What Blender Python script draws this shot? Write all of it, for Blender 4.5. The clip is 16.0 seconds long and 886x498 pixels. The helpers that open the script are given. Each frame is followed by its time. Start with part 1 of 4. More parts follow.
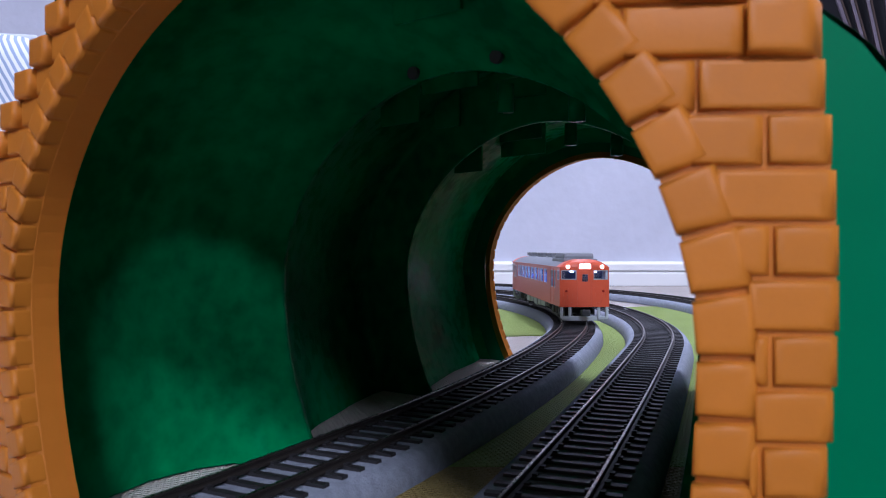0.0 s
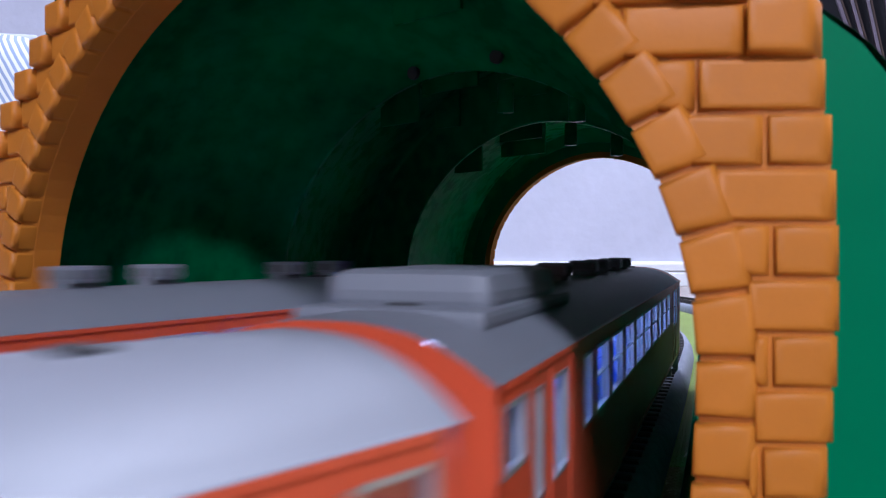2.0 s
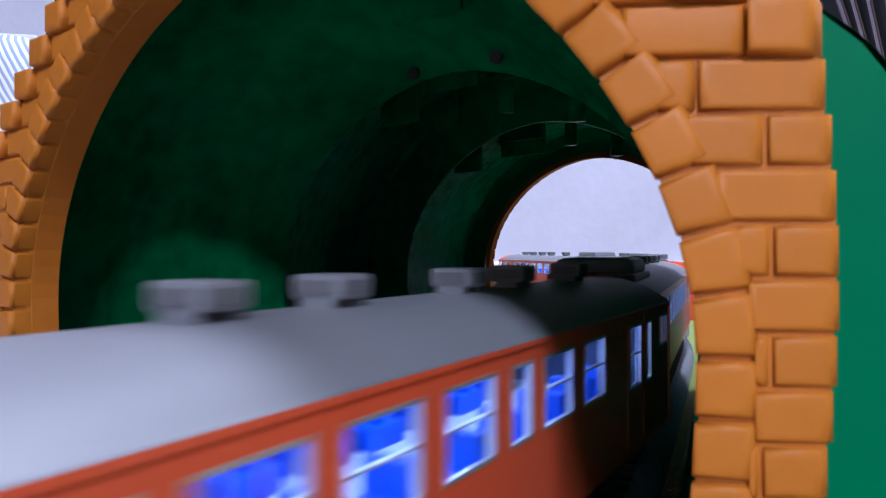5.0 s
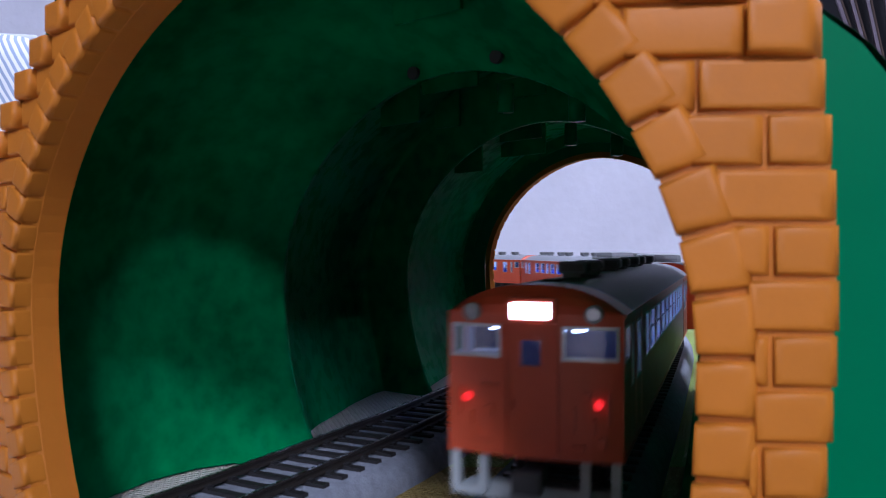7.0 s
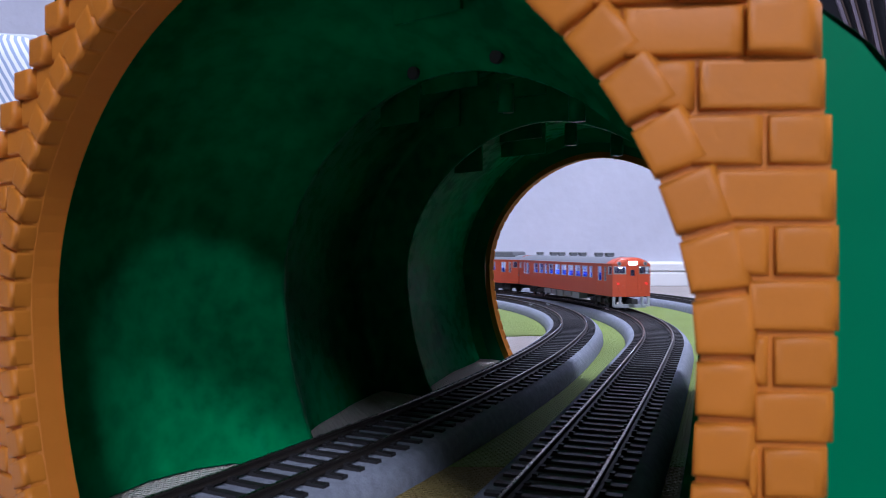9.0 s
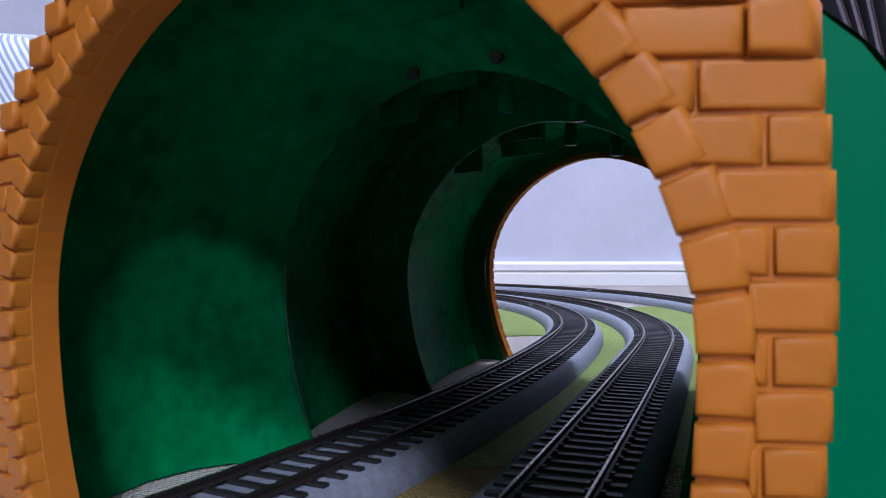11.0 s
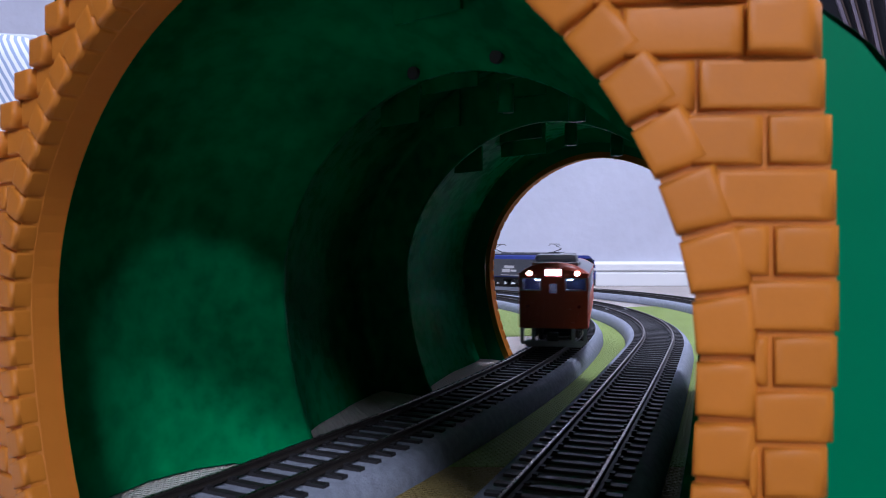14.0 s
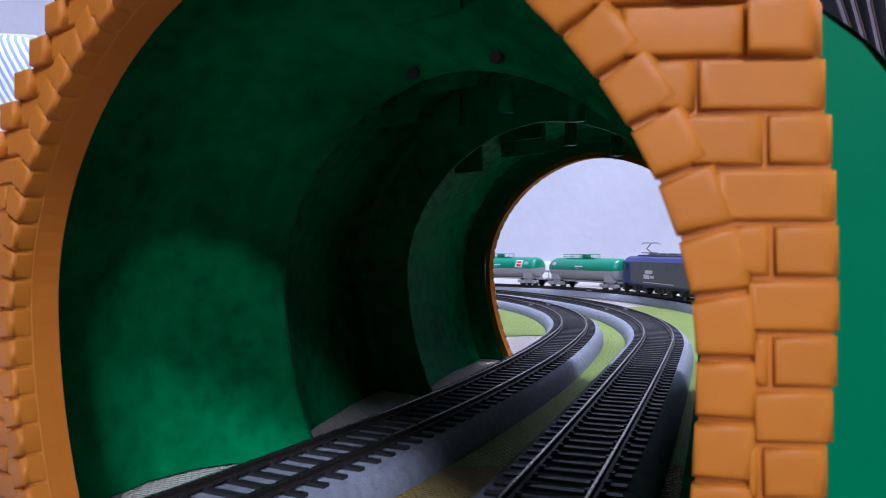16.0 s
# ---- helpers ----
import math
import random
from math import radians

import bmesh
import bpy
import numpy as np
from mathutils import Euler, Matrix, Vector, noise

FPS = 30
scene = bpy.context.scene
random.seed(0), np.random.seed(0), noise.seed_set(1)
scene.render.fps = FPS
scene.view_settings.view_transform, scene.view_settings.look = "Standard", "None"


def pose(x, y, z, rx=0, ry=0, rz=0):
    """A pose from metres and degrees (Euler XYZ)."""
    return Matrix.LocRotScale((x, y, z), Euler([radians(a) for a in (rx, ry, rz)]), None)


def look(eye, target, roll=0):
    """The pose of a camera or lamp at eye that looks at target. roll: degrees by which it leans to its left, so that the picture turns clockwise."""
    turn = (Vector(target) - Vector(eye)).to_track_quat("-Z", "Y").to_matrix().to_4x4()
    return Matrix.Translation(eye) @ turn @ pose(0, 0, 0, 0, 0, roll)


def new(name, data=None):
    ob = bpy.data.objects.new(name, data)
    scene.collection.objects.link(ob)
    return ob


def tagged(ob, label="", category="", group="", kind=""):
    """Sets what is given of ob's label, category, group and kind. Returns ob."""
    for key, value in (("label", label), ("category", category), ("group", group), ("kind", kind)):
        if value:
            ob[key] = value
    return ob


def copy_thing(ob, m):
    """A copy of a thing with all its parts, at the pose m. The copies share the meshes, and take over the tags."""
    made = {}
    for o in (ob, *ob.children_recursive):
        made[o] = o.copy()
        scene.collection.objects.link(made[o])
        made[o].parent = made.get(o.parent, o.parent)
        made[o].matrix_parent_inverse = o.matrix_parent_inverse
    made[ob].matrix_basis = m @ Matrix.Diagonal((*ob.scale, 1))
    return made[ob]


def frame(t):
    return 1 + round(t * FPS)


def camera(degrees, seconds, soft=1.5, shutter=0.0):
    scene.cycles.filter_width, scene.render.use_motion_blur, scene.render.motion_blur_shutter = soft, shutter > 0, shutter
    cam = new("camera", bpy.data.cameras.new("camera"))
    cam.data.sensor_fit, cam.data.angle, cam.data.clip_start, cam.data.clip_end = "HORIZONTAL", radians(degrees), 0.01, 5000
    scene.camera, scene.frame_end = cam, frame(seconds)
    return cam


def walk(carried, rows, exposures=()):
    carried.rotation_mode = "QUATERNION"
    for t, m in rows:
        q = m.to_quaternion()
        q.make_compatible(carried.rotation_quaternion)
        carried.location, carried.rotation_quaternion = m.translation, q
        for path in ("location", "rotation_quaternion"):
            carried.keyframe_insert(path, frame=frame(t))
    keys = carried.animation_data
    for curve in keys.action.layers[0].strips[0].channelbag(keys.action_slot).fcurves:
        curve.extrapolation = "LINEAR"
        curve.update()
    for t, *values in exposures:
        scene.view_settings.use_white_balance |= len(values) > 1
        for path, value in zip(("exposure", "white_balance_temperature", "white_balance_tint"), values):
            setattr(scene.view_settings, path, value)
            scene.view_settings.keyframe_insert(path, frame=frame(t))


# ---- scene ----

MM = 0.001
# ---------------------------------------------------------------- camera
cam = camera(60.33, 16.0, soft=1.0, shutter=0.5)
cam.data.dof.use_dof, cam.data.dof.focus_distance, cam.data.dof.aperture_fstop = True, 0.60, 75.0
EYE = (0.0, 0.0, 0.064)
VIEW = look(EYE, (0.0, 1.0, 0.0643))
walk(cam, [(0.0, VIEW), (16.0, VIEW)], exposures=[(0.0, 0.02, 5450, 22), (1.0, 0.0, 5450, 22), (1.5, 0.2, 5450, 22), (4.0, 0.2, 5450, 22), (6.5, 0.24, 5450, 22), (7.0, 0.06, 5450, 22), (8.0, 0.0, 5450, 22), (13.5, 0.0, 5450, 22), (15.0, 0.0, 5450, 22), (15.5, 0.13, 5450, 22), (16.0, 0.24, 5450, 22)])

# ---------------------------------------------------------------- light
world = bpy.data.worlds.new("room_air")
scene.world = world
world.use_nodes = True
world.node_tree.nodes["Background"].inputs[0].default_value = (0.62, 0.72, 1.0, 1)
world.node_tree.nodes["Background"].inputs[1].default_value = 0.02


def area_light(name, x, y, z, size, watts, colour):
    lamp = bpy.data.lights.new(name, "AREA")
    lamp.shape, lamp.size, lamp.energy, lamp.color = "DISK", size, watts, colour
    ob = new(name, lamp)
    ob.location = (x, y, z)
    return ob


area_light("ceiling_lamp_light", 0.05, -2.35, 2.30, 0.70, 98, (0.93, 0.96, 1.0))
# added fill light from far behind, brightens the tunnel's near left wall
area_light("back_fill_light", 1.05, -5.20, 2.30, 0.70, 170, (0.93, 0.96, 1.0))
# added fill light over the far side, lifts the floor and mats there
area_light("far_fill_light", 0.42, 0.80, 2.30, 0.45, 52, (0.93, 0.96, 1.0))


# ---------------------------------------------------------------- materials
def material(name, colour, rough=0.5, metal=0.0, vary=0.06, scale=40.0, bump=0.0, bump_scale=200.0, coat=0.0, glow=None,
             random_tone=0.0, spec=0.5):
    m = bpy.data.materials.new(name)
    m.use_nodes = True
    nt = m.node_tree
    p = nt.nodes["Principled BSDF"]
    p.inputs["Base Color"].default_value = (*colour, 1)
    p.inputs["Roughness"].default_value = rough
    p.inputs["Metallic"].default_value = metal
    p.inputs["Specular IOR Level"].default_value = spec
    p.inputs["Coat Weight"].default_value = coat
    if glow:
        p.inputs["Emission Color"].default_value = (*glow[0], 1)
        p.inputs["Emission Strength"].default_value = glow[1]
    tex = nt.nodes.new("ShaderNodeTexCoord")
    if vary or random_tone:
        big = nt.nodes.new("ShaderNodeTexNoise")
        big.inputs["Scale"].default_value, big.inputs["Detail"].default_value = scale, 4
        nt.links.new(tex.outputs["Object"], big.inputs["Vector"])
        fine = nt.nodes.new("ShaderNodeTexNoise")
        fine.inputs["Scale"].default_value, fine.inputs["Detail"].default_value = scale * 9, 3
        nt.links.new(tex.outputs["Object"], fine.inputs["Vector"])
        add = nt.nodes.new("ShaderNodeMath")
        add.operation = "MULTIPLY_ADD"
        nt.links.new(fine.outputs["Fac"], add.inputs[0])
        add.inputs[1].default_value = 0.5
        nt.links.new(big.outputs["Fac"], add.inputs[2])
        value = nt.nodes.new("ShaderNodeMapRange")
        value.inputs["From Min"].default_value, value.inputs["From Max"].default_value = 0.35, 1.15
        value.inputs["To Min"].default_value, value.inputs["To Max"].default_value = 1 - vary, 1 + vary
        nt.links.new(add.outputs[0], value.inputs["Value"])
        out = value.outputs[0]
        if random_tone:
            info = nt.nodes.new("ShaderNodeObjectInfo")
            tone = nt.nodes.new("ShaderNodeMapRange")
            tone.inputs["To Min"].default_value, tone.inputs["To Max"].default_value = 1 - random_tone, 1 + random_tone
            nt.links.new(info.outputs["Random"], tone.inputs["Value"])
            mul = nt.nodes.new("ShaderNodeMath")
            mul.operation = "MULTIPLY"
            nt.links.new(out, mul.inputs[0])
            nt.links.new(tone.outputs[0], mul.inputs[1])
            out = mul.outputs[0]
        hsv = nt.nodes.new("ShaderNodeHueSaturation")
        hsv.inputs["Color"].default_value = (*colour, 1)
        nt.links.new(out, hsv.inputs["Value"])
        nt.links.new(hsv.outputs[0], p.inputs["Base Color"])
        rr = nt.nodes.new("ShaderNodeMapRange")
        rr.inputs["To Min"].default_value, rr.inputs["To Max"].default_value = max(0.02, rough - 0.08), min(1, rough + 0.08)
        nt.links.new(fine.outputs["Fac"], rr.inputs["Value"])
        nt.links.new(rr.outputs[0], p.inputs["Roughness"])
    if bump:
        n = nt.nodes.new("ShaderNodeTexNoise")
        n.inputs["Scale"].default_value, n.inputs["Detail"].default_value = bump_scale, 5
        nt.links.new(tex.outputs["Object"], n.inputs["Vector"])
        b = nt.nodes.new("ShaderNodeBump")
        b.inputs["Strength"].default_value, b.inputs["Distance"].default_value = bump, 0.001
        nt.links.new(n.outputs["Fac"], b.inputs["Height"])
        nt.links.new(b.outputs[0], p.inputs["Normal"])
    return m


def mat_embossed(name, colour, pitch=0.0022):
    """foam mat with a fine woven emboss"""
    m = material(name, colour, 0.75, vary=0.10, scale=14)
    nt = m.node_tree
    tex = next(n for n in nt.nodes if n.type == "TEX_COORD")
    turn = nt.nodes.new("ShaderNodeMapping")
    turn.inputs["Rotation"].default_value = (0, 0, 0.35)
    nt.links.new(tex.outputs["Object"], turn.inputs["Vector"])
    brick = nt.nodes.new("ShaderNodeTexBrick")
    brick.inputs["Scale"].default_value = 1 / (pitch * 2)
    brick.inputs["Mortar Size"].default_value, brick.inputs["Mortar Smooth"].default_value = 0.14, 0.9
    brick.inputs["Row Height"].default_value, brick.inputs["Brick Width"].default_value = 0.34, 0.5
    nt.links.new(turn.outputs[0], brick.inputs["Vector"])
    b = nt.nodes.new("ShaderNodeBump")
    b.inputs["Strength"].default_value, b.inputs["Distance"].default_value = 1.0, 0.0035
    b.invert = True
    nt.links.new(brick.outputs["Fac"], b.inputs["Height"])
    nt.links.new(b.outputs[0], nt.nodes["Principled BSDF"].inputs["Normal"])
    return m


def glass(name, colour=(0.9, 0.95, 1.0), rough=0.03):
    m = bpy.data.materials.new(name)
    m.use_nodes = True
    nt = m.node_tree
    nt.nodes.remove(nt.nodes["Principled BSDF"])
    clear, gloss, mix = nt.nodes.new("ShaderNodeBsdfTransparent"), nt.nodes.new("ShaderNodeBsdfGlossy"), nt.nodes.new("ShaderNodeMixShader")
    clear.inputs["Color"].default_value = (*colour, 1)
    gloss.inputs["Roughness"].default_value = rough
    mix.inputs[0].default_value = 0.09
    nt.links.new(clear.outputs[0], mix.inputs[1])
    nt.links.new(gloss.outputs[0], mix.inputs[2])
    nt.links.new(mix.outputs[0], next(n for n in nt.nodes if n.type == "OUTPUT_MATERIAL").inputs[0])
    return m


M_WALL = material("wallpaper", (0.60, 0.61, 0.71), 0.85, vary=0.10, scale=6, bump=0.45, bump_scale=70)
# dark brown for unseen room surfaces, chosen to lower the bounced light
M_BOUNCE_CUT = material("bounce_cut_brown", (0.075, 0.045, 0.028), 0.6, vary=0.25, scale=5)
M_SKIRT = material("white_paint", (0.80, 0.80, 0.80), 0.45, vary=0.02, scale=8)
M_CEIL = material("ceiling_paper", (0.78, 0.78, 0.76), 0.9, vary=0.03, scale=6)
M_MAT_WHITE = mat_embossed("white_foam", (0.86, 0.77, 0.70))
M_MAT_GREEN = mat_embossed("green_foam", (0.44, 0.58, 0.13))
M_MAT_YELLOW = mat_embossed("yellow_foam", (0.50, 0.36, 0.10))
M_ORANGE = material("orange_plastic", (0.49, 0.160, 0.011), 0.50, vary=0.10, scale=30, bump=0.05, bump_scale=900, random_tone=0.05, spec=0.3)
M_ORANGE_DEEP = material("orange_plastic_joint", (0.48, 0.150, 0.011), 0.50, vary=0.10, scale=30, bump=0.05, bump_scale=900, spec=0.3)
M_GREEN = material("green_plastic", (0.0006, 0.150, 0.045), 0.28, vary=0.85, scale=17, bump=0.8, bump_scale=45, spec=0.012)
M_GREEN.node_tree.nodes["Principled BSDF"].inputs["Specular Tint"].default_value = (0.30, 1.0, 0.75, 1)
for node in M_GREEN.node_tree.nodes:
    # cloudy bright sheen on moulded plastic, coloured in as strong mottling a hand wide
    if node.type == "MAP_RANGE" and node.inputs["To Max"].default_value > 1.5:
        node.inputs["From Min"].default_value, node.inputs["From Max"].default_value = 0.60, 0.98
        node.inputs["To Min"].default_value, node.inputs["To Max"].default_value = 0.75, 1.8
M_GREEN_OUT = material("green_plastic_outside", (0.0005, 0.155, 0.062), 0.45, vary=0.08, scale=12, bump=0.06, bump_scale=60, spec=0.08)
M_FOAM = material("grey_foam", (0.255, 0.275, 0.33), 0.9, vary=0.34, scale=330, bump=0.5, bump_scale=1500)
M_SLEEPER = material("black_sleeper", (0.022, 0.021, 0.022), 0.5, vary=0.25, scale=300, bump=0.2, bump_scale=900, random_tone=0.2)
M_RAIL = material("nickel_rail", (0.055, 0.046, 0.04), 0.45, metal=0.6, vary=0.15, scale=120)
M_RAILHEAD = material("polished_rail", (0.42, 0.38, 0.33), 0.28, metal=1.0, vary=0.15, scale=150)
M_RED = material("vermilion_paint", (0.63, 0.090, 0.032), 0.38, vary=0.04, scale=60, bump=0.02, bump_scale=900)
M_ROOF = material("grey_roof", (0.19, 0.20, 0.225), 0.5, vary=0.05, scale=60, bump=0.05, bump_scale=1200)
M_LOUVRE = material("grey_louvre", (0.12, 0.125, 0.135), 0.6, vary=0.1, scale=120)
M_DARK = material("black_underframe", (0.03, 0.03, 0.032), 0.6, vary=0.2, scale=120)
M_GREY = material("grey_plastic", (0.30, 0.32, 0.33), 0.5, vary=0.1, scale=100)
M_SKIRT_GREY = material("pale_grey_plastic", (0.42, 0.46, 0.48), 0.45, vary=0.08, scale=100)
M_SILVER = material("silver_trim", (0.50, 0.51, 0.53), 0.35, metal=0.6, vary=0.05, scale=200)
M_SEAT = material("blue_seat", (0.012, 0.07, 0.50), 0.6, vary=0.15, scale=200)
M_CAB = material("cab_partition", (0.03, 0.04, 0.10), 0.5, vary=0.1, scale=100)
M_INSIDE = material("cabin_grey", (0.40, 0.43, 0.50), 0.6, vary=0.05, scale=100)
M_GLASS = glass("window_glass")
M_LAMP = material("headlamp_glow", (1, 0.93, 0.85), 0.3, vary=0, glow=((1.0, 0.88, 0.74), 22.0))
M_SIGN = material("sign_glow", (1, 1, 1), 0.3, vary=0, glow=((0.66, 0.76, 1.0), 16.0))
M_TAIL = material("tail_glow", (0.8, 0.02, 0.02), 0.3, vary=0, glow=((1.0, 0.02, 0.02), 1.2))
M_TAIL_OFF = material("dark_red_lens", (0.25, 0.01, 0.01), 0.25, vary=0)
M_STRIP = material("led_strip", (1, 1, 1), 0.3, vary=0, glow=((0.48, 0.65, 1.0), 16.0))
M_LENS_OFF = material("dull_lens", (0.35, 0.36, 0.38), 0.15, metal=0.6, vary=0)


# ---------------------------------------------------------------- mesh helpers (all in millimetres)
def part(name, bm, mat, parent=None, label="", smooth=False):
    me = bpy.data.meshes.new(name)
    bmesh.ops.recalc_face_normals(bm, faces=bm.faces)
    bm.to_mesh(me)
    bm.free()
    for v in me.vertices:
        v.co *= MM
    me.materials.append(mat)
    if smooth:
        for f in me.polygons:
            f.use_smooth = True
    ob = new(name, me)
    ob.parent = parent
    if label:
        ob["label"] = label
    return ob


def thing(name, label, category, group="", kind=""):
    ob = new(name)
    return tagged(ob, label, category, group, kind)


def add_box(bm, x0, x1, y0, y1, z0, z1, bevel=0.0, m=None):
    vs = []
    mat = Matrix.Translation(((x0 + x1) / 2, (y0 + y1) / 2, (z0 + z1) / 2)) @ Matrix.Diagonal((x1 - x0, y1 - y0, z1 - z0, 1))
    if m is not None:
        mat = m @ mat
    r = bmesh.ops.create_cube(bm, size=1, matrix=mat)
    vs = r["verts"]
    if bevel:
        es = list({e for v in vs for e in v.link_edges})
        bmesh.ops.bevel(bm, geom=es, offset=bevel, segments=2, affect="EDGES", profile=0.6)
    return bm


def box(*a, **k):
    return add_box(bmesh.new(), *a, **k)


def add_cyl(bm, p, axis, r, length, n=20, r2=None):
    """cylinder centred at p along axis 'x', 'y' or 'z'"""
    turn = {"x": Euler((0, radians(90), 0)), "y": Euler((radians(90), 0, 0)), "z": Euler((0, 0, 0))}[axis].to_matrix().to_4x4()
    bmesh.ops.create_cone(bm, cap_ends=True, segments=n, radius1=r, radius2=r if r2 is None else r2, depth=length,
                          matrix=Matrix.Translation(p) @ turn)
    return bm


def cyl(*a, **k):
    return add_cyl(bmesh.new(), *a, **k)


def sheet(bm, rows, close=False):
    """quads over a grid of points"""
    vv = [[bm.verts.new(p) for p in r] for r in rows]
    for a, b in zip(vv, vv[1:]):
        n = len(a)
        for i in range(n if close else n - 1):
            j = (i + 1) % n
            try:
                bm.faces.new((a[i], a[j], b[j], b[i]))
            except ValueError:
                pass
    return vv


def panel(bm, us, vs, holes, put, depth):
    """a flat panel with rectangular openings through it; put(u, v, w) gives the point, w runs inwards"""
    ul = sorted({*us, *[h[0] for h in holes], *[h[1] for h in holes]})
    vl = sorted({*vs, *[h[2] for h in holes], *[h[3] for h in holes]})
    for a, b in zip(ul, ul[1:]):
        for c, d in zip(vl, vl[1:]):
            mu, mv = (a + b) / 2, (c + d) / 2
            if any(h[0] < mu < h[1] and h[2] < mv < h[3] for h in holes):
                continue
            for w in (0, depth):
                bm.faces.new([bm.verts.new(put(u, v, w)) for u, v in ((a, c), (b, c), (b, d), (a, d))])
    for a, b, c, d in holes:
        ring = ((a, c), (b, c), (b, d), (a, d))
        for p, q in zip(ring, ring[1:] + ring[:1]):
            bm.faces.new([bm.verts.new(put(*p, 0)), bm.verts.new(put(*q, 0)), bm.verts.new(put(*q, depth)), bm.verts.new(put(*p, depth))])
    bmesh.ops.remove_doubles(bm, verts=bm.verts, dist=0.001)


# ---------------------------------------------------------------- track lines
def loop_path(cx, cy, r, th, k0, behind, exit_turn, r2, bend=(9e9, 9e9, 0.0), step=4.0):
    """A closed loop: a near stretch, the wide arc, a closer arc, the way back and a last half circle. s = 0 where the arc begins."""
    a, p, back = th, np.array([cx + r * math.cos(th), cy + r * math.sin(th)]), []
    p0 = p.copy()
    for i in range(int(round(behind / step))):
        b = a - (bend[2] if bend[0] < i * step < bend[1] else k0) * step
        mid = (a + b) / 2
        p = p - step * np.array([-math.sin(mid), math.cos(mid)])
        a = b
        back.append((p.copy(), a))
    seq = back[::-1] + [(p0, th)]
    start, a0 = seq[0]

    def run(length, k):
        n = max(1, int(round(length / step)))
        h = length / n
        p, a = seq[-1]
        for _ in range(n):
            b = a + k * h
            mid = (a + b) / 2
            p = p + h * np.array([-math.sin(mid), math.cos(mid)])
            a = b
            seq.append((p.copy(), a))

    run(exit_turn * r, 1 / r)
    run((a0 + math.pi - seq[-1][1]) * r2, 1 / r2)
    ahead, left = np.array([-math.sin(a0), math.cos(a0)]), np.array([-math.cos(a0), -math.sin(a0)])
    off = seq[-1][0] - start
    run(off @ ahead, 0)
    run(math.pi * (off @ left) / 2, 2 / (off @ left))
    xy = np.array([q for q, _ in seq])
    an = np.array([b for _, b in seq])
    s = -len(back) * step + np.concatenate([[0], np.cumsum(np.hypot(*np.diff(xy, axis=0).T))])
    return {"s": s, "xy": xy, "an": an, "len": s[-1] - s[0]}


LINE_A = loop_path(-497, 655.4, 600.9, -0.2692, 0.000655, 752, 0.95, 262)
LINE_B = loop_path(-497, 655.4, 656.5, -0.3393, 0.000090, 848, 1.05, 340, (320, 520, 0.0020))
LINE_C = loop_path(-266.5, 768.4, 531.7, 0.0, 0.0, 1440, 1.50, 1030)


def on_line(line, s):
    s = line["s"][0] + (s - line["s"][0]) % line["len"]
    return np.array([np.interp(s, line["s"], line["xy"][:, 0]), np.interp(s, line["s"], line["xy"][:, 1])]), np.interp(s, line["s"], line["an"])


# ---------------------------------------------------------------- tunnel cross-section
NEAR, FAR = (-32.6, 112.5, 0.672, 1.0), (80.7, 404.3, 0.767, 0.0)
ARCH_A, ARCH_C, ARCH_H, ARCH_X = 70.7, 58.5, 53.6, 1.873
THICK = 8.76


def arch(k=1.0, low=9, high=40, foot=0.0, flare=0.0):
    """inner arch from the right foot over the crown to the left foot, as (u, z)"""
    a, c = ARCH_A * k, ARCH_C * k
    pts = []
    for i in range(low):
        z = foot + (ARCH_H - foot) * i / low
        pts.append((a * (1 - ((ARCH_H - z) / (135 * k)) ** ARCH_X) ** (1 / ARCH_X), z))
    for i in range(high + 1):
        t = math.pi * i / high
        co, si = math.cos(t), math.sin(t)
        pts.append((math.copysign(a * abs(co) ** (2 / ARCH_X), co), ARCH_H + c * abs(si) ** (2 / ARCH_X)))
    for i in range(low):
        z = ARCH_H - (ARCH_H - foot) * (i + 1) / low
        pts.append((-a * (1 - ((ARCH_H - z) / (89 * k)) ** ARCH_X) ** (1 / ARCH_X) - flare * max(0.0, 1 - z / 26) ** 1.5, z))
    return [(u * (0.985 if u > 0 else 1.0), z) for u, z in pts]


def in_ring(ring, u, z, w=0.0):
    x, y, f, bend = ring
    if bend and u > 46:
        # the near end turns back at one side
        t = min(u - 46, 22) / 22
        over = max(0.0, u - 68)
        w += bend * (0.27 * 22 * t * t + 0.60 * over)
        u -= bend * (0.05 * 22 * t ** 3 + 0.155 * over)
    return Vector((x + u * math.cos(f) + w * math.sin(f), y - u * math.sin(f) + w * math.cos(f), z))


def ring_at(q):
    return tuple(a + (b - a) * q for a, b in zip(NEAR[:3], FAR[:3])) + (max(0.0, 1 - 4 * q),)


def outline_u(z, side=1):
    """half-width of the portal's outer edge"""
    if side > 0:
        return 83.0 - 1.6 * min(1.6, abs(z - 60.7) / 22.2) ** 2 if z < 86 else max(0.0, 80.9 - (z - 86) * 1.22)
    return 79.5 - 2.0 * max(0, (30 - z) / 30) if z < 86 else max(0.0, 79.5 - (z - 86) * 1.22)


